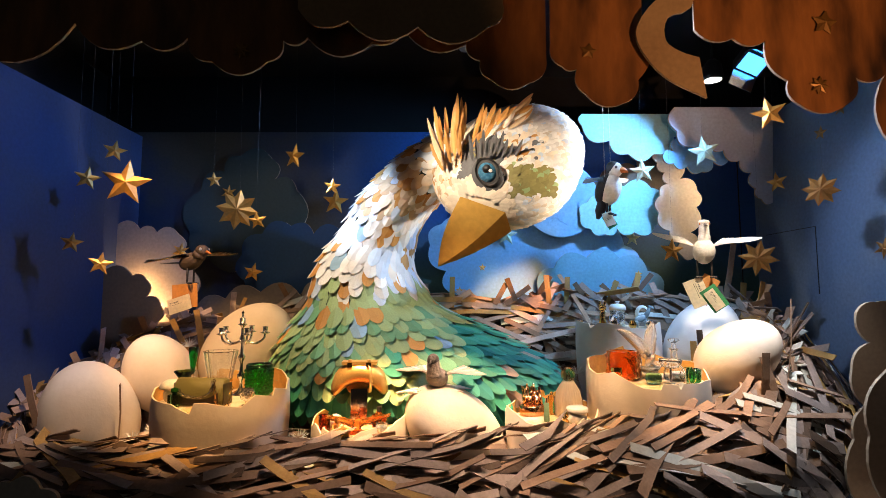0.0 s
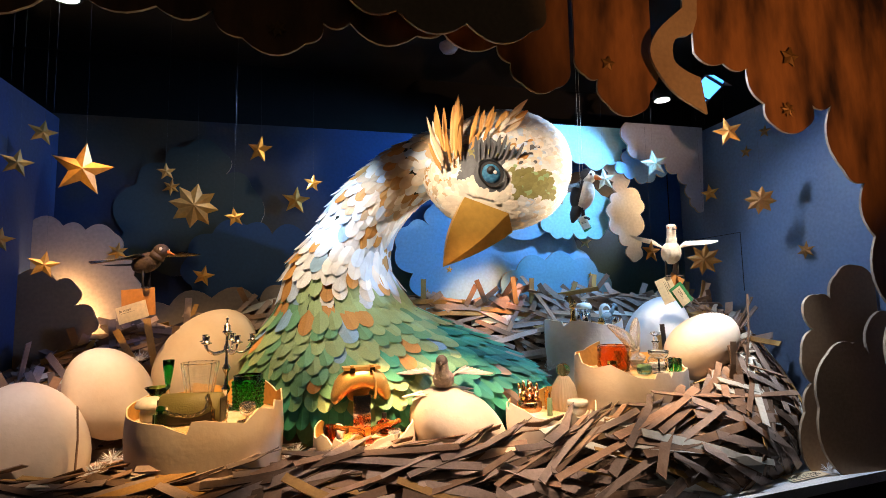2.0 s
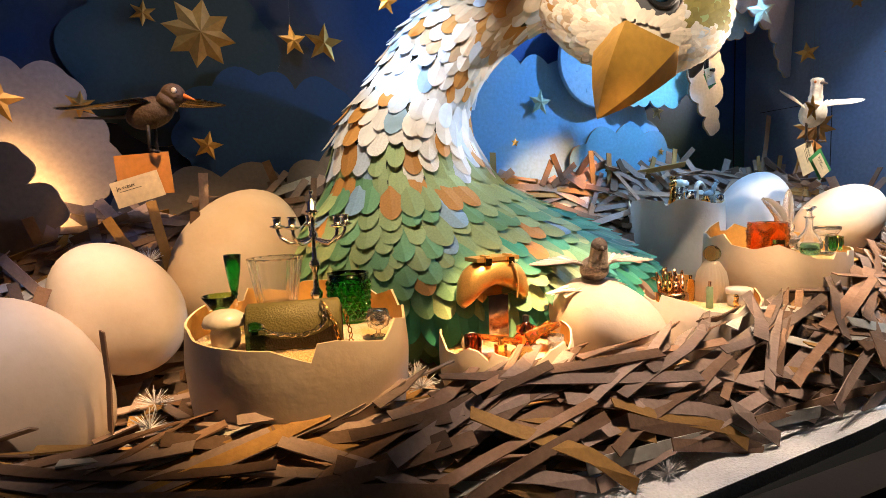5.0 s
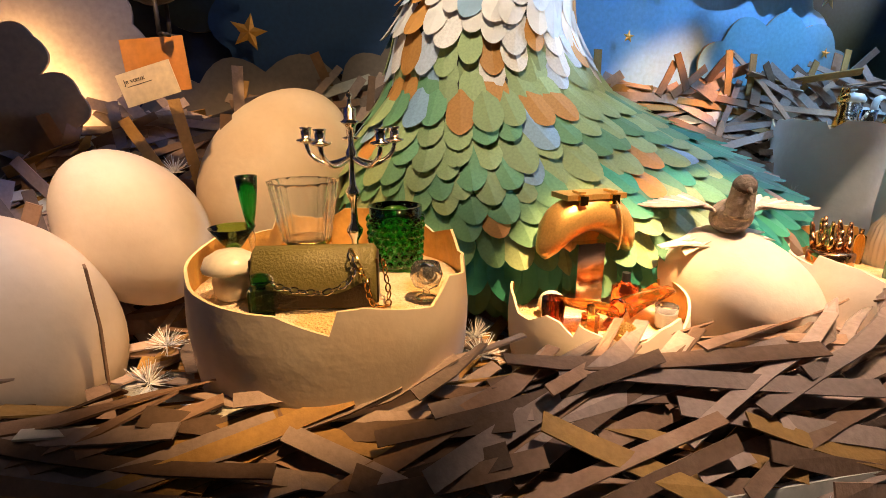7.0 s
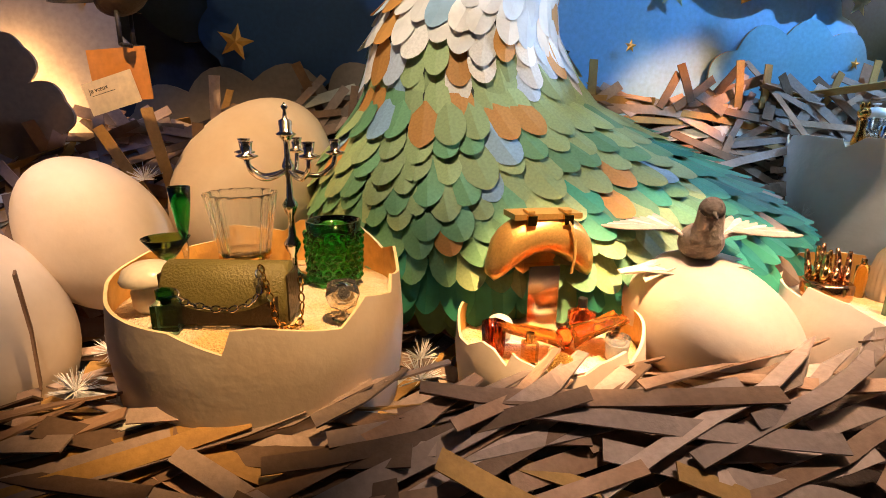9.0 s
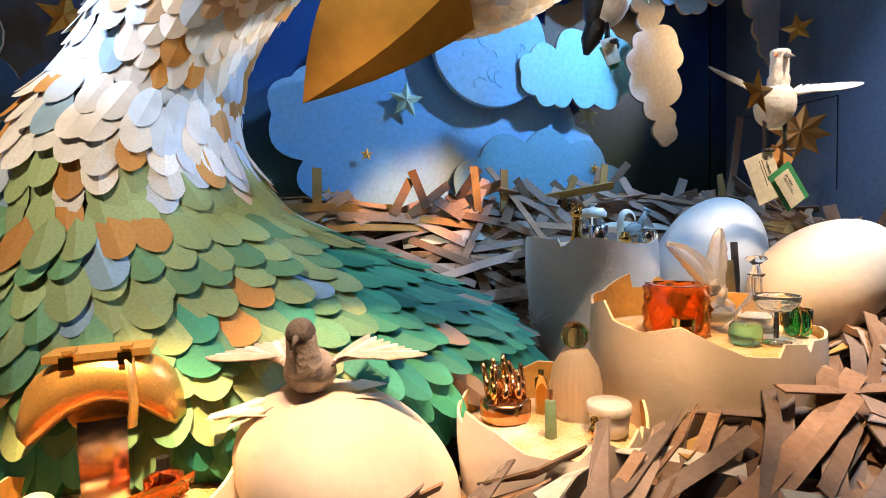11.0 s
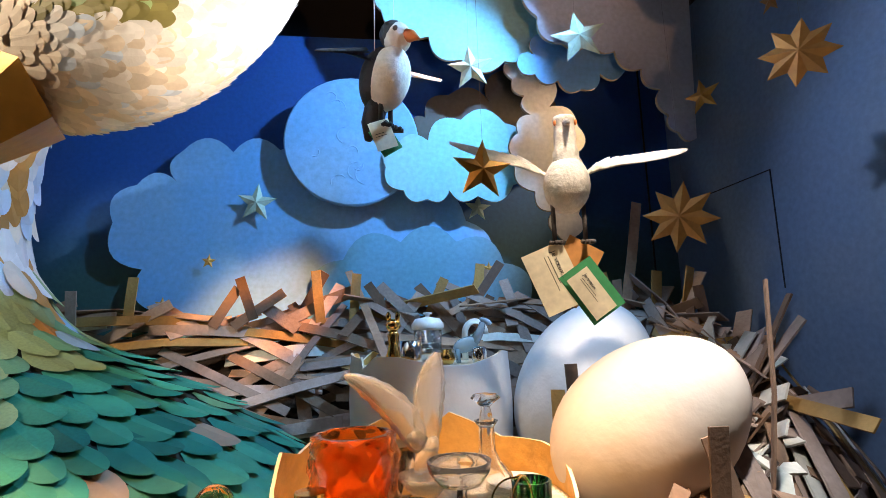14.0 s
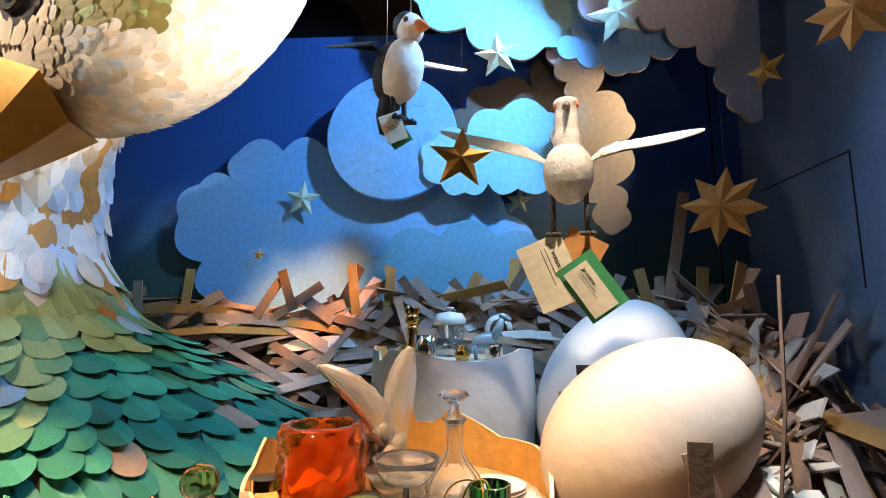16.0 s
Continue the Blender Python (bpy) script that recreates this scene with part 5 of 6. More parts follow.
part("trinket_body", tube(smooth_line([(0.0, 0, 0.0), (0.008, 0.004, 0.012), (-0.006, -0.004, 0.024), (0.006, 0.003, 0.036), (0, 0, 0.046)], 5), 0.008, 8), GOLD, w, smooth=True)
w = ware("amber_stick", 0.47, 2.27, Z3, "slim yellow glass flacon", "bottle")
part("flacon", lathe([(0.014, 0), (0.014, 0.08), (0.006, 0.085), (0.006, 0.10), (0.0005, 0.10)], 18), AMBER_GLASS, w, smooth=True)

# fourth bowl
w = ware("orange_vase", 0.755, 2.18, Z4, "chunky orange glass vase with moulded leaf relief", "vase")
relief = lambda a, j: 1 + (0.06 * math.sin(6 * a + j * 1.7) + 0.06 * math.cos(11 * a - j * 2.3)) * (1 if j < 9 else 0.3)
part("vase_wall", lathe(hollow([(0.055, 0), (0.064, 0.008), (0.066, 0.025), (0.066, 0.045), (0.066, 0.065), (0.066, 0.085), (0.066, 0.10), (0.064, 0.112), (0.06, 0.118)], 0.010), 96, relief), ORANGE_GLASS, w, smooth=True)
w = ware("crystal_decanter", 0.96, 2.16, Z4, "clear cut crystal decanter with flat stopper", "decanter")
part("decanter_body", lathe(hollow([(0.038, 0), (0.044, 0.012), (0.044, 0.03), (0.036, 0.05), (0.02, 0.07), (0.013, 0.085), (0.012, 0.12), (0.019, 0.13)], 0.004), 48, fluted(12, 0.03)), CLEAR, w, smooth=True)
part("stopper", lathe([(0.010, 0.12), (0.010, 0.138), (0.007, 0.15), (0.016, 0.158), (0.024, 0.164), (0.018, 0.17), (0.0005, 0.172)], 24), CLEAR, w, "flat crystal stopper", smooth=True)
w = ware("crystal_bird_dish", 0.865, 2.18, Z4, "frosted crystal bird with raised wings on a clear bowl", "crystal figure")
gshapes = [moved(lathe([(0.03, 0), (0.03, 0.004), (0.012, 0.012), (0.03, 0.03), (0.045, 0.05), (0.04, 0.05), (0.02, 0.03), (0.0005, 0.026)], 28), Matrix())]
gshapes.append(moved(ball(0.015, 0.020, 0.034, 16, 10), pose(0.002, 0, 0.078, 15, 28, 0)))
gshapes.append(tube([(-0.004, -0.004, 0.10), (-0.016, -0.010, 0.114), (-0.030, -0.014, 0.108)], [0.011, 0.010, 0.002], 8))
for sgn, out, h in ((-1, 0.125, 0.12), (1, 0.025, 0.15)):
    wv, wf = [], []
    spine = smooth_line([(0.006 * sgn, 0, 0.085), (sgn * out * 0.25, 0.004, 0.085 + h * 0.42), (sgn * out * 0.62, 0.008, 0.085 + h * 0.78), (sgn * out, 0.012, 0.085 + h)], 5)
    n = len(spine)
    for j, c in enumerate(spine):
        d = (spine[min(j + 1, n - 1)] - spine[max(j - 1, 0)]).normalized()
        side = Vector((-d.z, 0.15, d.x))
        t = j / (n - 1)
        half = (0.008 + 0.020 * math.sin(math.pi * min(1.0, t * 1.05)) ** 0.8) * (1 + 0.10 * (j % 2)) * (1 - 0.35 * t)
        for k, dy in ((-1, -0.0015), (0.1, -0.005), (1, -0.0015), (1, 0.0015), (0.1, 0.004), (-1, 0.0015)):
            wv.append(c + side * half * k + Vector((0, dy, 0)))
    for j in range(n - 1):
        for i in range(6):
            wf.append((j * 6 + i, j * 6 + (i + 1) % 6, j * 6 + 6 + (i + 1) % 6, j * 6 + 6 + i))
    wf += [(5, 4, 3, 2, 1, 0), tuple(range(6 * n - 6, 6 * n))]
    gshapes.append((wv, wf))
gshapes.append(tube([(0.01, 0, 0.07), (0.035, 0.0, 0.06), (0.055, 0.0, 0.058)], [0.014, 0.02, 0.004], 8, 0.5))
part("crystal_bird", join(*gshapes), FROST, w, "frosted crystal bird", smooth=True)
w = ware("green_tumbler", 1.01, 2.10, Z4, "small dark green ribbed glass", "glass")
part("tumbler_wall", lathe(hollow([(0.024, 0), (0.026, 0.006), (0.028, 0.055)], 0.003), 48, fluted(16, 0.04)), GREEN_GLASS, w, smooth=True)
w = ware("coupe_glass", 0.90, 2.06, Z4, "shallow clear champagne coupe", "glass")
part("bowl", lathe(hollow([(0.004, 0.06), (0.03, 0.068), (0.042, 0.085), (0.044, 0.098)], 0.0025), 32), CLEAR, w, smooth=True)
part("stem", lathe([(0.028, 0), (0.028, 0.002), (0.005, 0.006), (0.004, 0.06)], 24), CLEAR, w, smooth=True)
w = ware("green_candle", 0.84, 2.08, Z4, "pale green frosted glass pot", "candle")
part("pot_wall", lathe([(0.026, 0), (0.032, 0.012), (0.03, 0.036), (0.024, 0.042), (0.0005, 0.04)], 28), PALE_GREEN_GLASS, w, smooth=True)
w = ware("gold_lid_candle", 0.70, 2.10, Z4, "amber candle glass with gold lid", "candle")
part("candle_glass", lathe([(0.02, 0), (0.021, 0.045), (0.0005, 0.045)], 24), AMBER_GLASS, w, smooth=True)
part("lid", lathe([(0.022, 0.045), (0.022, 0.06), (0.0005, 0.061)], 24), GOLD, w, "gold lid")
w = ware("tall_tumbler", 0.825, 2.24, Z4, "clear glass beaker with gold rims", "glass")
part("beaker", lathe(hollow([(0.028, 0), (0.03, 0.085)], 0.002), 32), CLEAR, w, smooth=True)
for z in (0.004, 0.08):
    part("gold_ring", lathe([(0.030, z), (0.032, z), (0.032, z + 0.006), (0.030, z + 0.006)], 32), GOLD, w, "gold ring")
w = ware("gold_rimmed_plate", 1.02, 2.22, Z4, "small stacked white plates with gold rim", "plate")
for k in range(3):
    part("plate", moved(lathe([(0.025, 0), (0.05, 0.007), (0.052, 0.009), (0.048, 0.009), (0.024, 0.004), (0.0005, 0.004)], 32), pose(0, 0, 0.006 * k)), CHINA, w, smooth=True)
w = ware("wire_bracelet", 0.985, 2.085, Z4, "looped gold wire bracelet", "bracelet")
for k in range(3):
    ring = [Vector((0.032 * math.cos(q * math.pi / 12), 0, 0.032 + 0.032 * math.sin(q * math.pi / 12))) for q in range(25)]
    part("wire_loop", moved(tube(ring, 0.0015, 5), pose(0.006 * k, 0, 0, 0, 12 * k - 10, 50 * k)), GOLD, w)

# fifth bowl
w = ware("gold_figurine", 0.835, 2.70, Z5, "small plain gold toy figure", "figurine")
part("figure", join(moved(lathe([(0.02, 0), (0.022, 0.01), (0.012, 0.05), (0.016, 0.075), (0.009, 0.088), (0.0005, 0.09)], 20), Matrix()), moved(ball(0.02, 0.018, 0.018, 16, 10), pose(0, 0, 0.10)), moved(ball(0.007, 0.006, 0.014, 8, 6), pose(-0.012, 0, 0.122)), moved(ball(0.007, 0.006, 0.014, 8, 6), pose(0.012, 0, 0.122))), GOLD, w, smooth=True)
w = ware("coffee_press", 0.93, 2.75, Z5, "clear coffee press with cream domed lid", "coffee press")
part("beaker", lathe(hollow([(0.036, 0), (0.038, 0.085)], 0.002), 32), CLEAR, w, smooth=True)
part("coffee_base", lathe([(0.0345, 0.004), (0.0345, 0.05), (0.0005, 0.05)], 28), SILVER, w, "silver mesh inside", smooth=True)
part("lid", lathe([(0.042, 0.085), (0.044, 0.09), (0.044, 0.10), (0.034, 0.115), (0.006, 0.12), (0.006, 0.126), (0.012, 0.128), (0.012, 0.132), (0.0005, 0.133)], 32), CHINA, w, "cream domed lid", smooth=True)
w = ware("silver_cup", 0.875, 2.64, Z5, "mirror-polished small silver cup", "cup")
part("cup_wall", lathe(hollow([(0.024, 0), (0.027, 0.006), (0.029, 0.06)], 0.002), 32), SILVER, w, smooth=True)
w = ware("small_gold_pot", 0.965, 2.63, Z5, "tiny round gold pot", "pot")
part("pot_body", lathe([(0.014, 0), (0.02, 0.012), (0.018, 0.026), (0.012, 0.03), (0.014, 0.036), (0.0005, 0.038)], 20), GOLD, w, smooth=True)
w = ware("crystal_horse", 1.02, 2.66, Z5, "ice blue crystal animal figurine", "figurine")
part("figure", join(moved(ball(0.035, 0.016, 0.02, 16, 10), pose(0, 0, 0.045, 0, -15, 0)), tube([(0.02, 0, 0.05), (0.038, 0, 0.08), (0.045, 0, 0.1)], [0.014, 0.011, 0.008], 8), moved(ball(0.018, 0.008, 0.009, 12, 8), pose(0.053, 0, 0.103, 0, 25, 0)), *[tube([(x, y, 0.035), (x + 0.004, y, 0.0)], [0.007, 0.005], 6) for x in (-0.025, 0.025) for y in (-0.008, 0.008)]), ICE_GLASS, w, smooth=True)
w = ware("white_napkin_ring", 1.06, 2.74, Z5, "white looped strap standing upright", "strap")
part("strap", tube([(0.03 * math.cos(math.pi * k / 12), 0, 0.07 + 0.035 * math.sin(math.pi * k / 12)) for k in range(13)] + [(-0.03, 0, 0.0)], 0.012, 8, 0.25), CHINA, w, smooth=True)
w = ware("silver_salt", 1.045, 2.62, Z5, "small silver salt pot", "pot")
part("pot_body", lathe([(0.016, 0), (0.019, 0.01), (0.019, 0.035), (0.014, 0.04), (0.0005, 0.042)], 20), SILVER, w, smooth=True)

# ---- small bird figures, each one plain shape ----
FELT = {
    "white": material("white plaster feathers", (0.74, 0.68, 0.58), 0.8, second=(0.66, 0.58, 0.46), scale=30, bump=0.35, bump_scale=90),
    "black": material("black feather paper", (0.022, 0.02, 0.02), 0.6, bump=0.4, bump_scale=70),
    "brown": material("dark brown feather paper", (0.07, 0.045, 0.028), 0.7, bump=0.5, bump_scale=70),
    "grey": material("grey beige plaster", (0.36, 0.30, 0.25), 0.8, second=(0.26, 0.21, 0.18), scale=25, bump=0.7, bump_scale=70),
    "dark": material("dark grey brown plaster", (0.10, 0.08, 0.07), 0.8, bump=0.6, bump_scale=70),
    "bill": material("orange bill", (0.75, 0.22, 0.05), 0.5),
    "blue": material("blue streaked paper", (0.25, 0.42, 0.62), 0.6, second=(0.6, 0.66, 0.72), scale=40),
    "yellow": material("yellow streaked paper", (0.66, 0.46, 0.10), 0.6, second=(0.62, 0.55, 0.48), scale=40),
    "beige": material("pinkish beige paper", (0.52, 0.40, 0.32), 0.75, second=(0.42, 0.33, 0.28), scale=40, bump=0.3),
    "eye": material("white eye", (0.8, 0.78, 0.74), 0.4),
}
FELTS = list(FELT)


def wing(length, chord, lift, sgn, kind, sweep=0.0, n=9, face=0):
    """A wing of overlapping paper blades from the shoulder outwards along y."""
    out = []
    for k in range(n):
        t = k / (n - 1)
        root = Vector((0.02 - 0.02 * t, sgn * length * 0.15 * t, 0.0))
        span = Vector((-sweep - chord * (1.6 - 2.0 * t), sgn * length * (0.35 + 0.65 * t), lift * (0.35 + 0.65 * t)))
        d = span.normalized()
        m = laid(root + Vector((0, 0, 0.0015 * k)), d, (Vector((0, 0, 1)) - d * d.z).normalized()) @ Matrix.Diagonal((span.length, span.length * 0.35, span.length * 0.3, 1))
        sh = feather_shape(1.0, 0.5, 0.4, 0.2, 0.03)
        v = [m @ Vector(q) for q in sh[0]]
        nn = len(v)
        v2 = v + [q - Vector((0, 0, 0.0025)) for q in v]
        v2 = [pose(0, 0, 0, 0, face, 0) @ q for q in v2]
        out.append((v2, sh[1] + [tuple(i + nn for i in reversed(f)) for f in sh[1]], [kind if isinstance(kind, int) else kind[k % len(kind)]] * (2 * len(sh[1]))))
    return out


def tint(shape, k):
    return (shape[0], shape[1], [FELTS.index(k)] * len(shape[1]))


def figure(name, m, label, shapes):
    return solid(name, join(*shapes), [FELT[k] for k in FELTS], m, label=label, category="bird figure", smooth=True)


def legs(z0, z1, spread, kind, x=0.0):
    out = []
    for sgn in (-1, 1):
        out.append(tint(tube([(x, sgn * spread, z0), (x, sgn * spread, z1 + 0.004)], 0.005, 6), kind))
        for a in (-0.5, 0.0, 0.5):
            out.append(tint(tube([(x, sgn * spread, z1 + 0.005), (x + 0.024 * math.cos(a), sgn * spread + 0.024 * math.sin(a), z1 + 0.003)], 0.0045, 6), kind))
    return out


K = FELTS.index
# white dove with a long neck, standing on the cards
figure("white_bird_figure", pose(1.17, 2.29, 1.585, 0, 0, -100), "white plaster bird with spread wings standing on cards", [
    tint(moved(ball(0.052, 0.046, 0.058, 20, 14), pose(0, 0, 0.105, 0, 14, 0)), "white"),
    tint(tube(smooth_line([(0.005, 0, 0.13), (0.012, 0, 0.17), (0.014, 0, 0.205), (0.016, 0, 0.232), (0.018, 0, 0.246)], 4), [0.030] * 2 + [0.026] * 3 + [0.022] * 4 + [0.021] * 3 + [0.023] * 2 + [0.021, 0.016, 0.004], 14), "white"),
    tint(tube([(0.036, 0, 0.222), (0.062, 0, 0.212)], [0.008, 0.002], 8), "grey"),
    tint(moved(ball(0.006, 0.003, 0.006, 8, 6), pose(0.026, 0.0205, 0.226)), "bill"),
    tint(moved(ball(0.006, 0.003, 0.006, 8, 6), pose(0.026, -0.0205, 0.226)), "bill"),
    *[(v, f, i) for v, f, i in [(moved((q[0], q[1]), pose(-0.01, 0.035, 0.14))[0], q[1], q[2]) for q in wing(0.17, 0.028, 0.03, 1, K("white"), face=50)]],
    *[(v, f, i) for v, f, i in [(moved((q[0], q[1]), pose(-0.01, -0.035, 0.14))[0], q[1], q[2]) for q in wing(0.17, 0.028, 0.07, -1, K("white"), face=50)]],
    *legs(0.085, -0.015, 0.03, "dark"),
])
# puffin, hung on threads
figure("puffin_figure", pose(0.82, 2.51, 1.885, 0, 0, -40) @ Matrix.Scale(1.28, 4), "black and white paper puffin hung on threads", [
    tint(moved(ball(0.042, 0.04, 0.062, 20, 14), pose(0.008, 0, 0.10, 0, 18, 0)), "white"),
    tint(moved(ball(0.036, 0.043, 0.062, 20, 14), pose(-0.012, 0, 0.104, 0, 18, 0)), "black"),
    tint(moved(ball(0.028, 0.026, 0.03, 18, 12), pose(0.03, 0, 0.175)), "white"),
    tint(moved(ball(0.027, 0.0275, 0.028, 18, 12), pose(0.022, 0, 0.183)), "black"),
    tint(tube([(0.052, 0, 0.172), (0.064, 0, 0.168), (0.08, 0, 0.158)], [0.013, 0.011, 0.002], 10), "bill"),
    tint(moved(ball(0.006, 0.003, 0.006, 8, 6), pose(0.042, 0.022, 0.18)), "dark"),
    tint(moved(ball(0.006, 0.003, 0.006, 8, 6), pose(0.042, -0.022, 0.18)), "dark"),
    *[(moved((q[0], q[1]), pose(-0.01, 0.035, 0.135))[0], q[1], q[2]) for q in wing(0.13, 0.03, 0.03, 1, K("blue"), 0.02, face=40)],
    *[(moved((q[0], q[1]), pose(-0.01, -0.035, 0.135))[0], q[1], q[2]) for q in wing(0.09, 0.03, -0.05, -1, K("black"), 0.02, face=40)],
    tint(tube([(-0.02, 0, 0.06), (-0.035, 0, 0.02), (-0.045, 0, -0.01)], [0.022, 0.02, 0.006], 8, 1.3), "black"),
    *legs(0.06, 0.0, 0.014, "black"),
    tint(tube([(0.0, 0.03, 0.14), (0.0, 0.03, 1.14)], 0.0006, 4), "eye"),
    tint(tube([(0.0, -0.03, 0.14), (0.0, -0.03, 1.14)], 0.0006, 4), "eye"),
])
# blackbird on an envelope
figure("blackbird_figure", pose(-1.28, 2.60, 1.55, 0, 0, -20), "dark brown paper blackbird with yellow-streaked wings", [
    tint(moved(ball(0.07, 0.042, 0.044, 20, 14), pose(0, 0, 0.115, 0, -18, 0)), "brown"),
    tint(moved(ball(0.034, 0.03, 0.032, 18, 12), pose(0.068, 0, 0.165)), "brown"),
    tint(tube([(0.045, 0, 0.135), (0.06, 0, 0.158)], [0.034, 0.03], 12), "brown"),
    tint(tube([(0.095, 0, 0.162), (0.132, 0, 0.148)], [0.009, 0.001], 8), "bill"),
    tint(moved(ball(0.008, 0.004, 0.008, 10, 6), pose(0.083, 0.026, 0.172)), "eye"),
    tint(moved(ball(0.008, 0.004, 0.008, 10, 6), pose(0.083, -0.026, 0.172)), "eye"),
    *[(moved((q[0], q[1]), pose(0.0, 0.03, 0.14))[0], q[1], q[2]) for q in wing(0.10, 0.03, -0.05, 1, (K("brown"), K("yellow")), -0.15, face=-20)],
    *[(moved((q[0], q[1]), pose(0.0, -0.03, 0.14))[0], q[1], q[2]) for q in wing(0.10, 0.05, -0.05, -1, (K("yellow"), K("white"), K("brown"), K("blue")), 0.17, face=0)],
    *[(moved((q[0], q[1]), pose(-0.05, 0.0, 0.11))[0], q[1], q[2]) for q in wing(0.04, 0.06, 0.0, 1, K("black"), 0.10, 5)],
    *legs(0.09, 0.0, 0.02, "black"),
])
# grey dove on the broken egg
figure("grey_dove_figure", pose(-0.025, 2.20, 1.108, 0, 0, -110), "grey beige plaster dove with dark head and pale wings", [
    tint(moved(ball(0.058, 0.045, 0.042, 20, 14), pose(0, 0, 0.042, 0, -22, 0)), "grey"),
    tint(tube(smooth_line([(0.03, 0, 0.055), (0.04, 0, 0.085), (0.044, 0, 0.11), (0.046, 0, 0.13)], 3), [0.034, 0.032, 0.03, 0.028, 0.027, 0.026, 0.026, 0.025, 0.022, 0.006], 14), "grey"),
    tint(moved(ball(0.027, 0.025, 0.027, 16, 12), pose(0.046, 0, 0.118)), "dark"),
    tint(tube([(0.068, 0, 0.116), (0.09, 0, 0.106)], [0.007, 0.001], 8), "dark"),
    *[(moved((q[0], q[1]), pose(0.0, 0.035, 0.06))[0], q[1], q[2]) for q in wing(0.15, 0.05, -0.02, 1, (K("beige"), K("white"), K("beige")), 0.05, face=15)],
    *[(moved((q[0], q[1]), pose(0.0, -0.035, 0.06))[0], q[1], q[2]) for q in wing(0.15, 0.05, -0.02, -1, (K("beige"), K("white"), K("beige")), 0.05, face=15)],
])
scraps = thing("paper_scraps", pose(-0.04, 2.215, 1.098), "torn cream paper pieces laid flat on the egg", "paper")
rng = random.Random(6)
for k in range(8):
    w_, d_ = rng.uniform(0.08, 0.12), rng.uniform(0.018, 0.035)
    ring = [(w_ * math.cos(a) * rng.uniform(0.75, 1.1), d_ * math.sin(a) * rng.uniform(0.75, 1.1)) for a in (0.2, 0.9, 1.8, 2.7, 3.5, 4.3, 5.3)]
    n = len(ring)
    v = [(x, y, -2.2 * x * x) for x, y in ring] + [(x, y, 0.002 - 2.2 * x * x) for x, y in ring]
    part("scrap", moved((v, [tuple(range(n - 1, -1, -1)), tuple(range(n, 2 * n))] + [(i, (i + 1) % n, n + (i + 1) % n, n + i) for i in range(n)]), pose(-0.07 + 0.02 * k, rng.uniform(-0.035, 0.03), 0.0015 * k - 0.4 * (-0.07 + 0.02 * k) ** 2, rng.uniform(-6, 6), rng.uniform(-4, 4), rng.uniform(-28, 28))), FEATHER["cream"], scraps)

# ---- cards and envelopes ----


def words(text, size, m, parent):
    curve = bpy.data.curves.new("words", "FONT")
    curve.body, curve.size, curve.extrude = text, size, 0.0002
    tmp = bpy.data.objects.new("words", curve)
    scene.collection.objects.link(tmp)
    bpy.context.view_layer.update()
    me = bpy.data.meshes.new_from_object(tmp)
    bpy.data.objects.remove(tmp)
    me.materials.clear()
    me.materials.append(INK)
    ob = new("lettering", me)
    ob.parent = parent
    ob.matrix_basis = m
    return tagged(ob, "printed dark lettering")


def card(m, w, h, mat, label, text="", size=0.014, name="greeting_card", bars=0):
    ob = thing(name, m, label, "card")
    part("sheet", box(-w / 2, w / 2, -0.001, 0.001, -h / 2, h / 2), mat, ob)
    if text:
        words(text, size, pose(-w * 0.40, -0.0016, h * 0.16, 90, 0, 0), ob)
    for k in range(bars):
        part("print_bar", box(-w * 0.36, w * (0.1 + 0.1 * (k % 2)), -0.0016, -0.001, h * (0.06 - 0.09 * k), h * (0.075 - 0.09 * k)), INK, ob, "tiny unreadable print")
    return ob


card(pose(1.132, 2.285, 1.505, 0, 68, -8), 0.125, 0.085, CARD_CREAM, "cream card printed with dark words", "Je vœux...", 0.0145, bars=2)
card(pose(1.175, 2.300, 1.520, 0, 30, -8), 0.075, 0.125, CARD_ORANGE, "orange paper envelope behind two cards", name="envelope")
card(pose(1.200, 2.275, 1.480, 0, 56, -8), 0.11, 0.075, CARD_GREEN, "green card framing a small cream note")
card(pose(1.196, 2.268, 1.474, 0, 56, -8), 0.092, 0.048, CARD_CREAM, "small cream note on a green card", "Je vœux", 0.0105, bars=2)
card(pose(-1.31, 2.61, 1.49, 0, -4, -14), 0.15, 0.12, CARD_ORANGE, "open orange envelope under the blackbird's feet", name="envelope")
card(pose(-1.328, 2.595, 1.447, 0, -16, -14), 0.135, 0.075, CARD_CREAM, "cream letter hanging out of an envelope", "Je vœux", 0.016, bars=1)
card(pose(0.812, 2.485, 1.865, 0, -20, 4), 0.05, 0.07, CARD_CREAM, "cream note held by the puffin", bars=2)
card(pose(0.818, 2.490, 1.855, 0, -32, 4), 0.05, 0.07, CARD_GREEN, "small green card behind the puffin's note")

# ---- white needle snowflakes on snow and straw ----
rng = random.Random(9)


def flake(place, r):
    out = []
    for k in range(46):
        z = rng.uniform(-0.1, 1)
        a = rng.uniform(0, 6.283)
        q = math.sqrt(1 - z * z)
        d = Vector((q * math.cos(a), q * math.sin(a), z)) * r * rng.uniform(0.7, 1)
        out.append(tube([d * 0.08, d], [0.0016, 0.0007], 3))
    return solid("snowflake_pompom", join(*out), WHITE_FELT, pose(place[0], place[1], place[2] + r * 0.12), label="white spiky needle snowflake pompom", category="ornament", group="spiky snowflake ornaments")


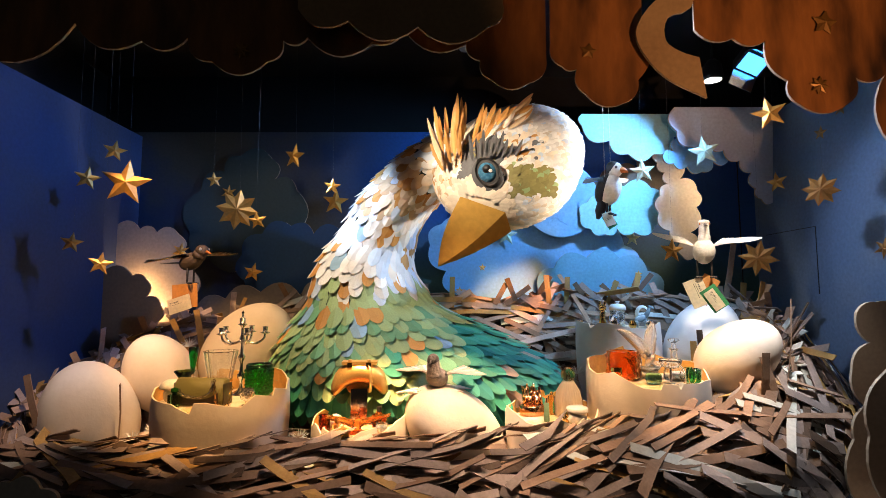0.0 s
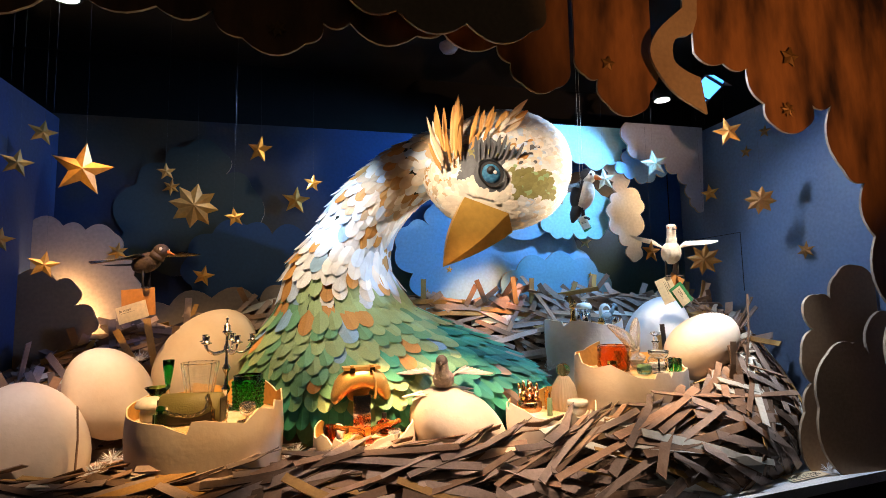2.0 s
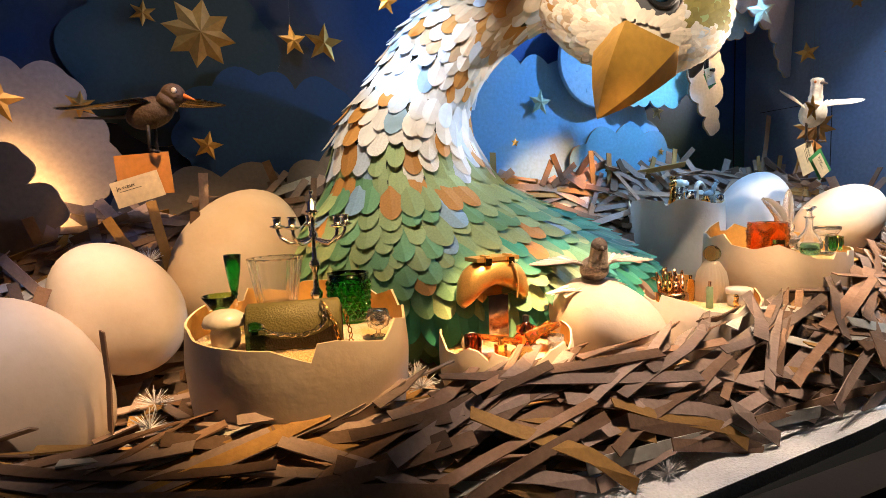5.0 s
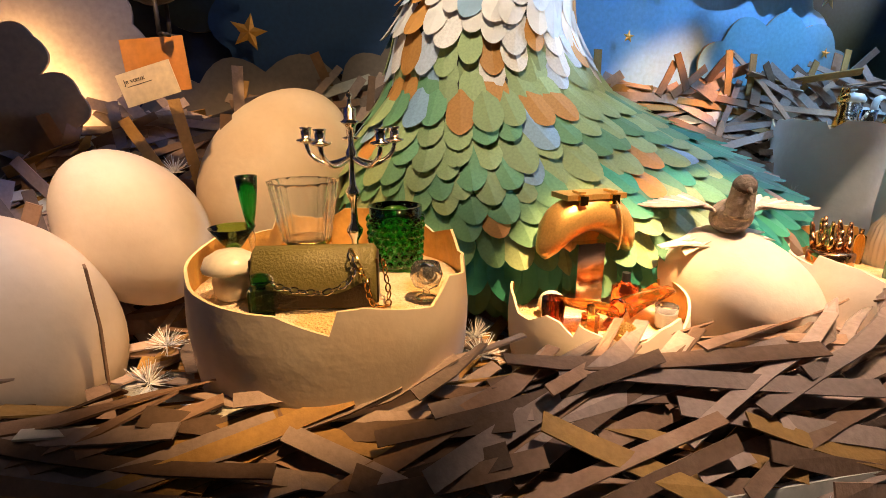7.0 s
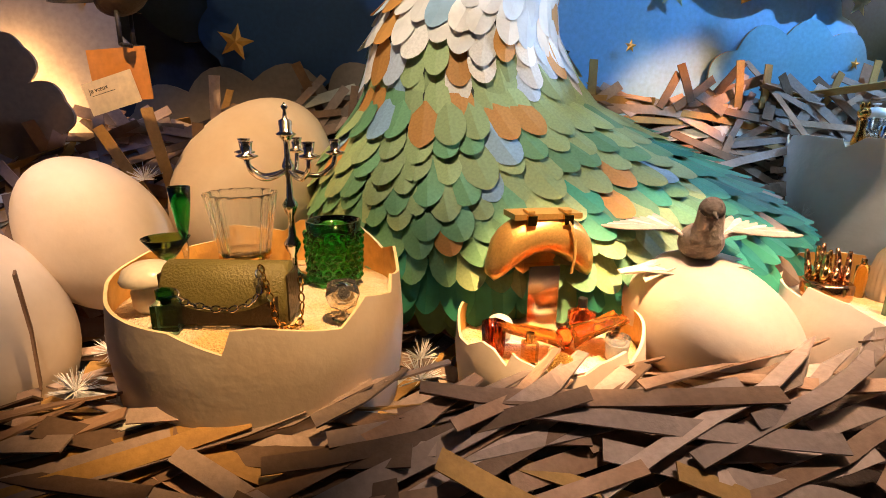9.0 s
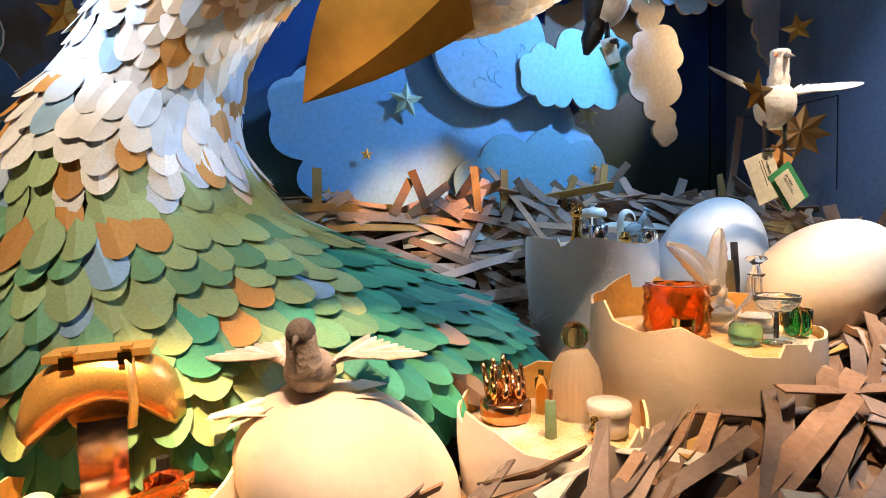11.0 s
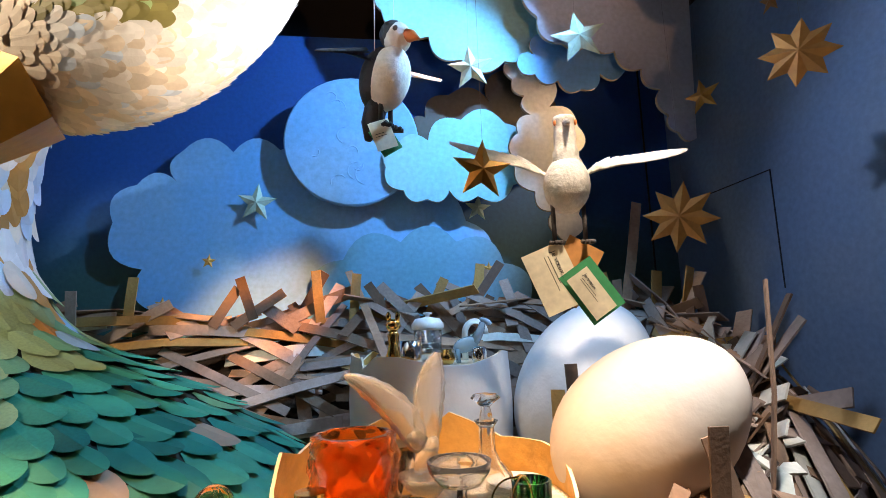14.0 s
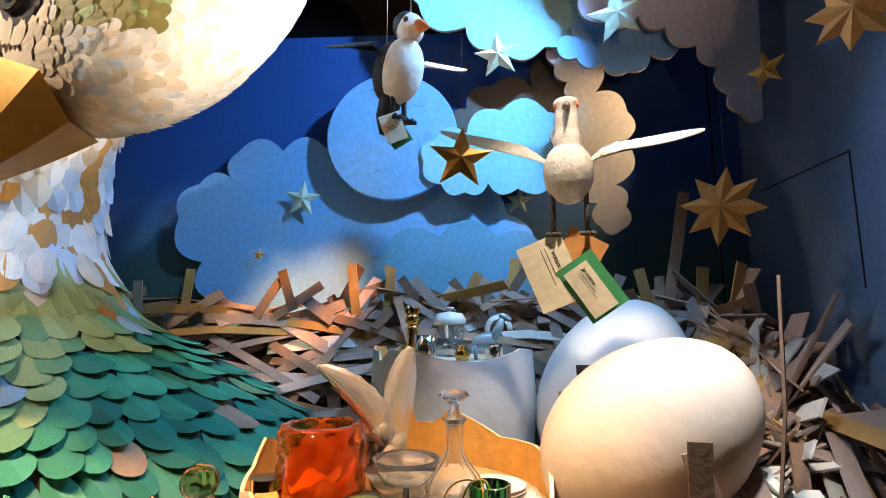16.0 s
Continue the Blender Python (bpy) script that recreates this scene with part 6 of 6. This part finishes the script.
for x, y, z, r in ((0.765, 1.84, FLOOR, 0.05), (1.22, 1.92, FLOOR, 0.045), (1.58, 1.90, FLOOR, 0.045), (-0.63, 2.19, 0.86, 0.06), (-1.30, 2.36, 0.88, 0.05), (-1.29, 2.19, 0.88, 0.055), (-0.62, 2.27, 0.87, 0.05), (0.70, 2.72, 1.08, 0.05), (-0.18, 1.75, FLOOR, 0.055), (-0.30, 1.74, FLOOR, 0.045), (-1.33, 2.72, 1.22, 0.05)):
    flake((x, y, z), r)

# ---- upright loose sticks round the nest ----
rng = random.Random(21)
for x, y, z, h, lean, spin in ((1.50, 2.75, 1.42, 0.36, 12, 0), (1.46, 2.72, 1.40, 0.16, -14, 10), (1.57, 2.72, 1.36, 0.20, 4, 0), (1.60, 2.65, 1.35, 0.22, 14, 20), (1.67, 2.62, 1.33, 0.18, -6, 0), (1.39, 2.10, 1.12, 0.36, 1, 57), (1.22, 2.45, 1.13, 0.20, 0, 10), (1.17, 2.42, 1.13, 0.15, 3, 0), (1.265, 2.06, 1.07, 0.20, 1, 0), (1.315, 2.05, 1.07, 0.19, -15, 0),
                                (-1.30, 2.75, 1.10, 0.30, -28, 0), (-1.22, 2.80, 1.12, 0.26, 6, 0), (-1.27, 2.78, 1.12, 0.3, -10, 15), (-1.55, 2.75, 1.05, 0.28, -40, 0), (-1.62, 2.45, 1.0, 0.26, -30, 10), (-1.37, 2.23, 0.88, 0.24, -4, 117), (-1.17, 2.86, 1.35, 0.16, 2, 0), (-1.70, 2.2, 0.95, 0.22, -20, 0), (-1.60, 2.4, 1.0, 0.22, 22, 0),
                                (0.30, 2.98, 1.44, 0.14, 30, 0), (0.36, 2.98, 1.44, 0.18, 55, 0), (0.42, 2.98, 1.46, 0.14, -20, 0), (0.62, 3.0, 1.44, 0.17, -6, 0), (0.72, 3.0, 1.44, 0.16, 4, 0), (0.85, 3.0, 1.44, 0.15, -35, 0), (0.95, 2.98, 1.44, 0.15, 25, 0), (1.1, 2.96, 1.42, 0.2, 8, 0), (-0.1, 3.0, 1.4, 0.16, 0, 0), (0.05, 3.0, 1.42, 0.18, 2, 0)):
    solid("loose_stick", moved(strip(Vector((0, 0, h / 2)), Vector((0, 0, 1)), Vector((0, -1, 0)), h, 0.03, 0.02), Matrix()), CARDS[rng.choice((0, 0, 1, 2))], pose(x, y, z, rng.uniform(-8, 8), lean, spin), label="flat cardboard strip stuck upright in the nest", category="cardboard strip", group="upright cardboard strips")

# ---- lamps under the ceiling ----


def can_light(x, y, z, r, lens, label, tilt=(0, 0)):
    ob = thing("ceiling_spotlight", pose(x, y, 3.05), label, "spotlight", "spotlights under the black ceiling")
    part("rod", tube([(0, 0, 0), (0, 0, z - 3.05 + 0.1)], 0.006, 8), BLACK_METAL, ob)
    m = pose(0, 0, z - 3.05, *tilt, 0)
    can = part("can", moved(lathe([(r, 0), (r * 1.05, 0.02), (r * 0.9, 0.08), (r * 0.4, 0.11), (0.006, 0.115), (0.0005, 0.115)], 24), m), BLACK_METAL, ob, smooth=True)
    part("lens", moved(lathe([(0.0005, -0.004), (r * 0.6, -0.003), (r * 0.92, 0.001)], 24), m), lens, can, "glowing lamp glass")
    return ob


LENS_WHITE, LENS_BLUE = lit("white lamp glass", (1.0, 0.96, 0.88), 12), lit("blue lamp glass", (0.06, 0.34, 1.0), 3.5)
can_light(-1.52, 2.29, 2.70, 0.06, LENS_WHITE, "black round ceiling spotlight with white lamp")
can_light(-0.62, 2.05, 2.60, 0.045, LENS_WHITE, "black round ceiling spotlight with white lamp")
can_light(1.42, 2.61, 2.62, 0.05, LENS_WHITE, "black round ceiling spotlight with cold white lamp")
for dx in (-0.1, -0.05, 0.02):
    can_light(0.86 + dx, 2.21, 2.52, 0.014, LENS_WHITE, "tiny warm pin spotlight")
dome = solid("smoke_detector", lathe([(0.012, 0.0), (0.012, -0.24), (0.05, -0.245), (0.05, -0.262), (0.035, -0.285), (0.0005, -0.29)], 24), CHINA, pose(0.12, 2.56, 3.05), label="white round detector hung on a short stem", category="detector", smooth=True)
flood = thing("blue_floodlight", pose(1.40, 2.235, 3.05), "black floodlight with blue lamp and barn doors", "spotlight")
part("rod", tube([(0, 0, 0), (0, 0, -0.45)], 0.008, 8), BLACK_METAL, flood)
fm = pose(0, 0, -0.515, -35, 25, 0)
part("housing", moved(box(-0.06, 0.06, -0.05, 0.05, 0.0, 0.07), fm), BLACK_METAL, flood)
part("lens", moved(box(-0.05, 0.05, -0.04, 0.04, -0.004, -0.001), fm), LENS_BLUE, flood, "glowing blue glass")
for sgn in (-1, 1):
    part("barn_door", moved(box(-0.055, 0.055, -0.001, 0.001, -0.08, 0.0), fm @ pose(0, sgn * 0.05, 0, sgn * 28)), SILVER, flood, "metal flap catching blue light")
solid("lighting_track", box(-1.9, 1.9, 1.75, 1.78, 2.70, 2.73), BLACK_METAL, label="black lighting track behind the valance", category="track")
for x in (-1.6, 0.0, 1.6):
    solid("track_hanger", tube([(x, 1.765, 2.73), (x, 1.765, 3.05)], 0.006, 8), BLACK_METAL, label="thin black rod carrying the track", category="rod")

notice = thing("floor_label", pose(1.335, 1.862, FLOOR + 0.0045, 0, 0, 8), "clear strip with small dark words on the snow", "label")
part("sheet", box(-0.01, 0.215, -0.02, 0.045, 0, 0.0008), CARD_CREAM, notice)
words("VITRINE EN COURS", 0.0235, pose(0, 0, 0.0012) @ Matrix.Diagonal((0.9, 1.5, 1, 1)), notice)
part("print_bar", box(0.0, 0.15, -0.012, -0.007, 0.0008, 0.0013), INK, notice, "tiny unreadable print")
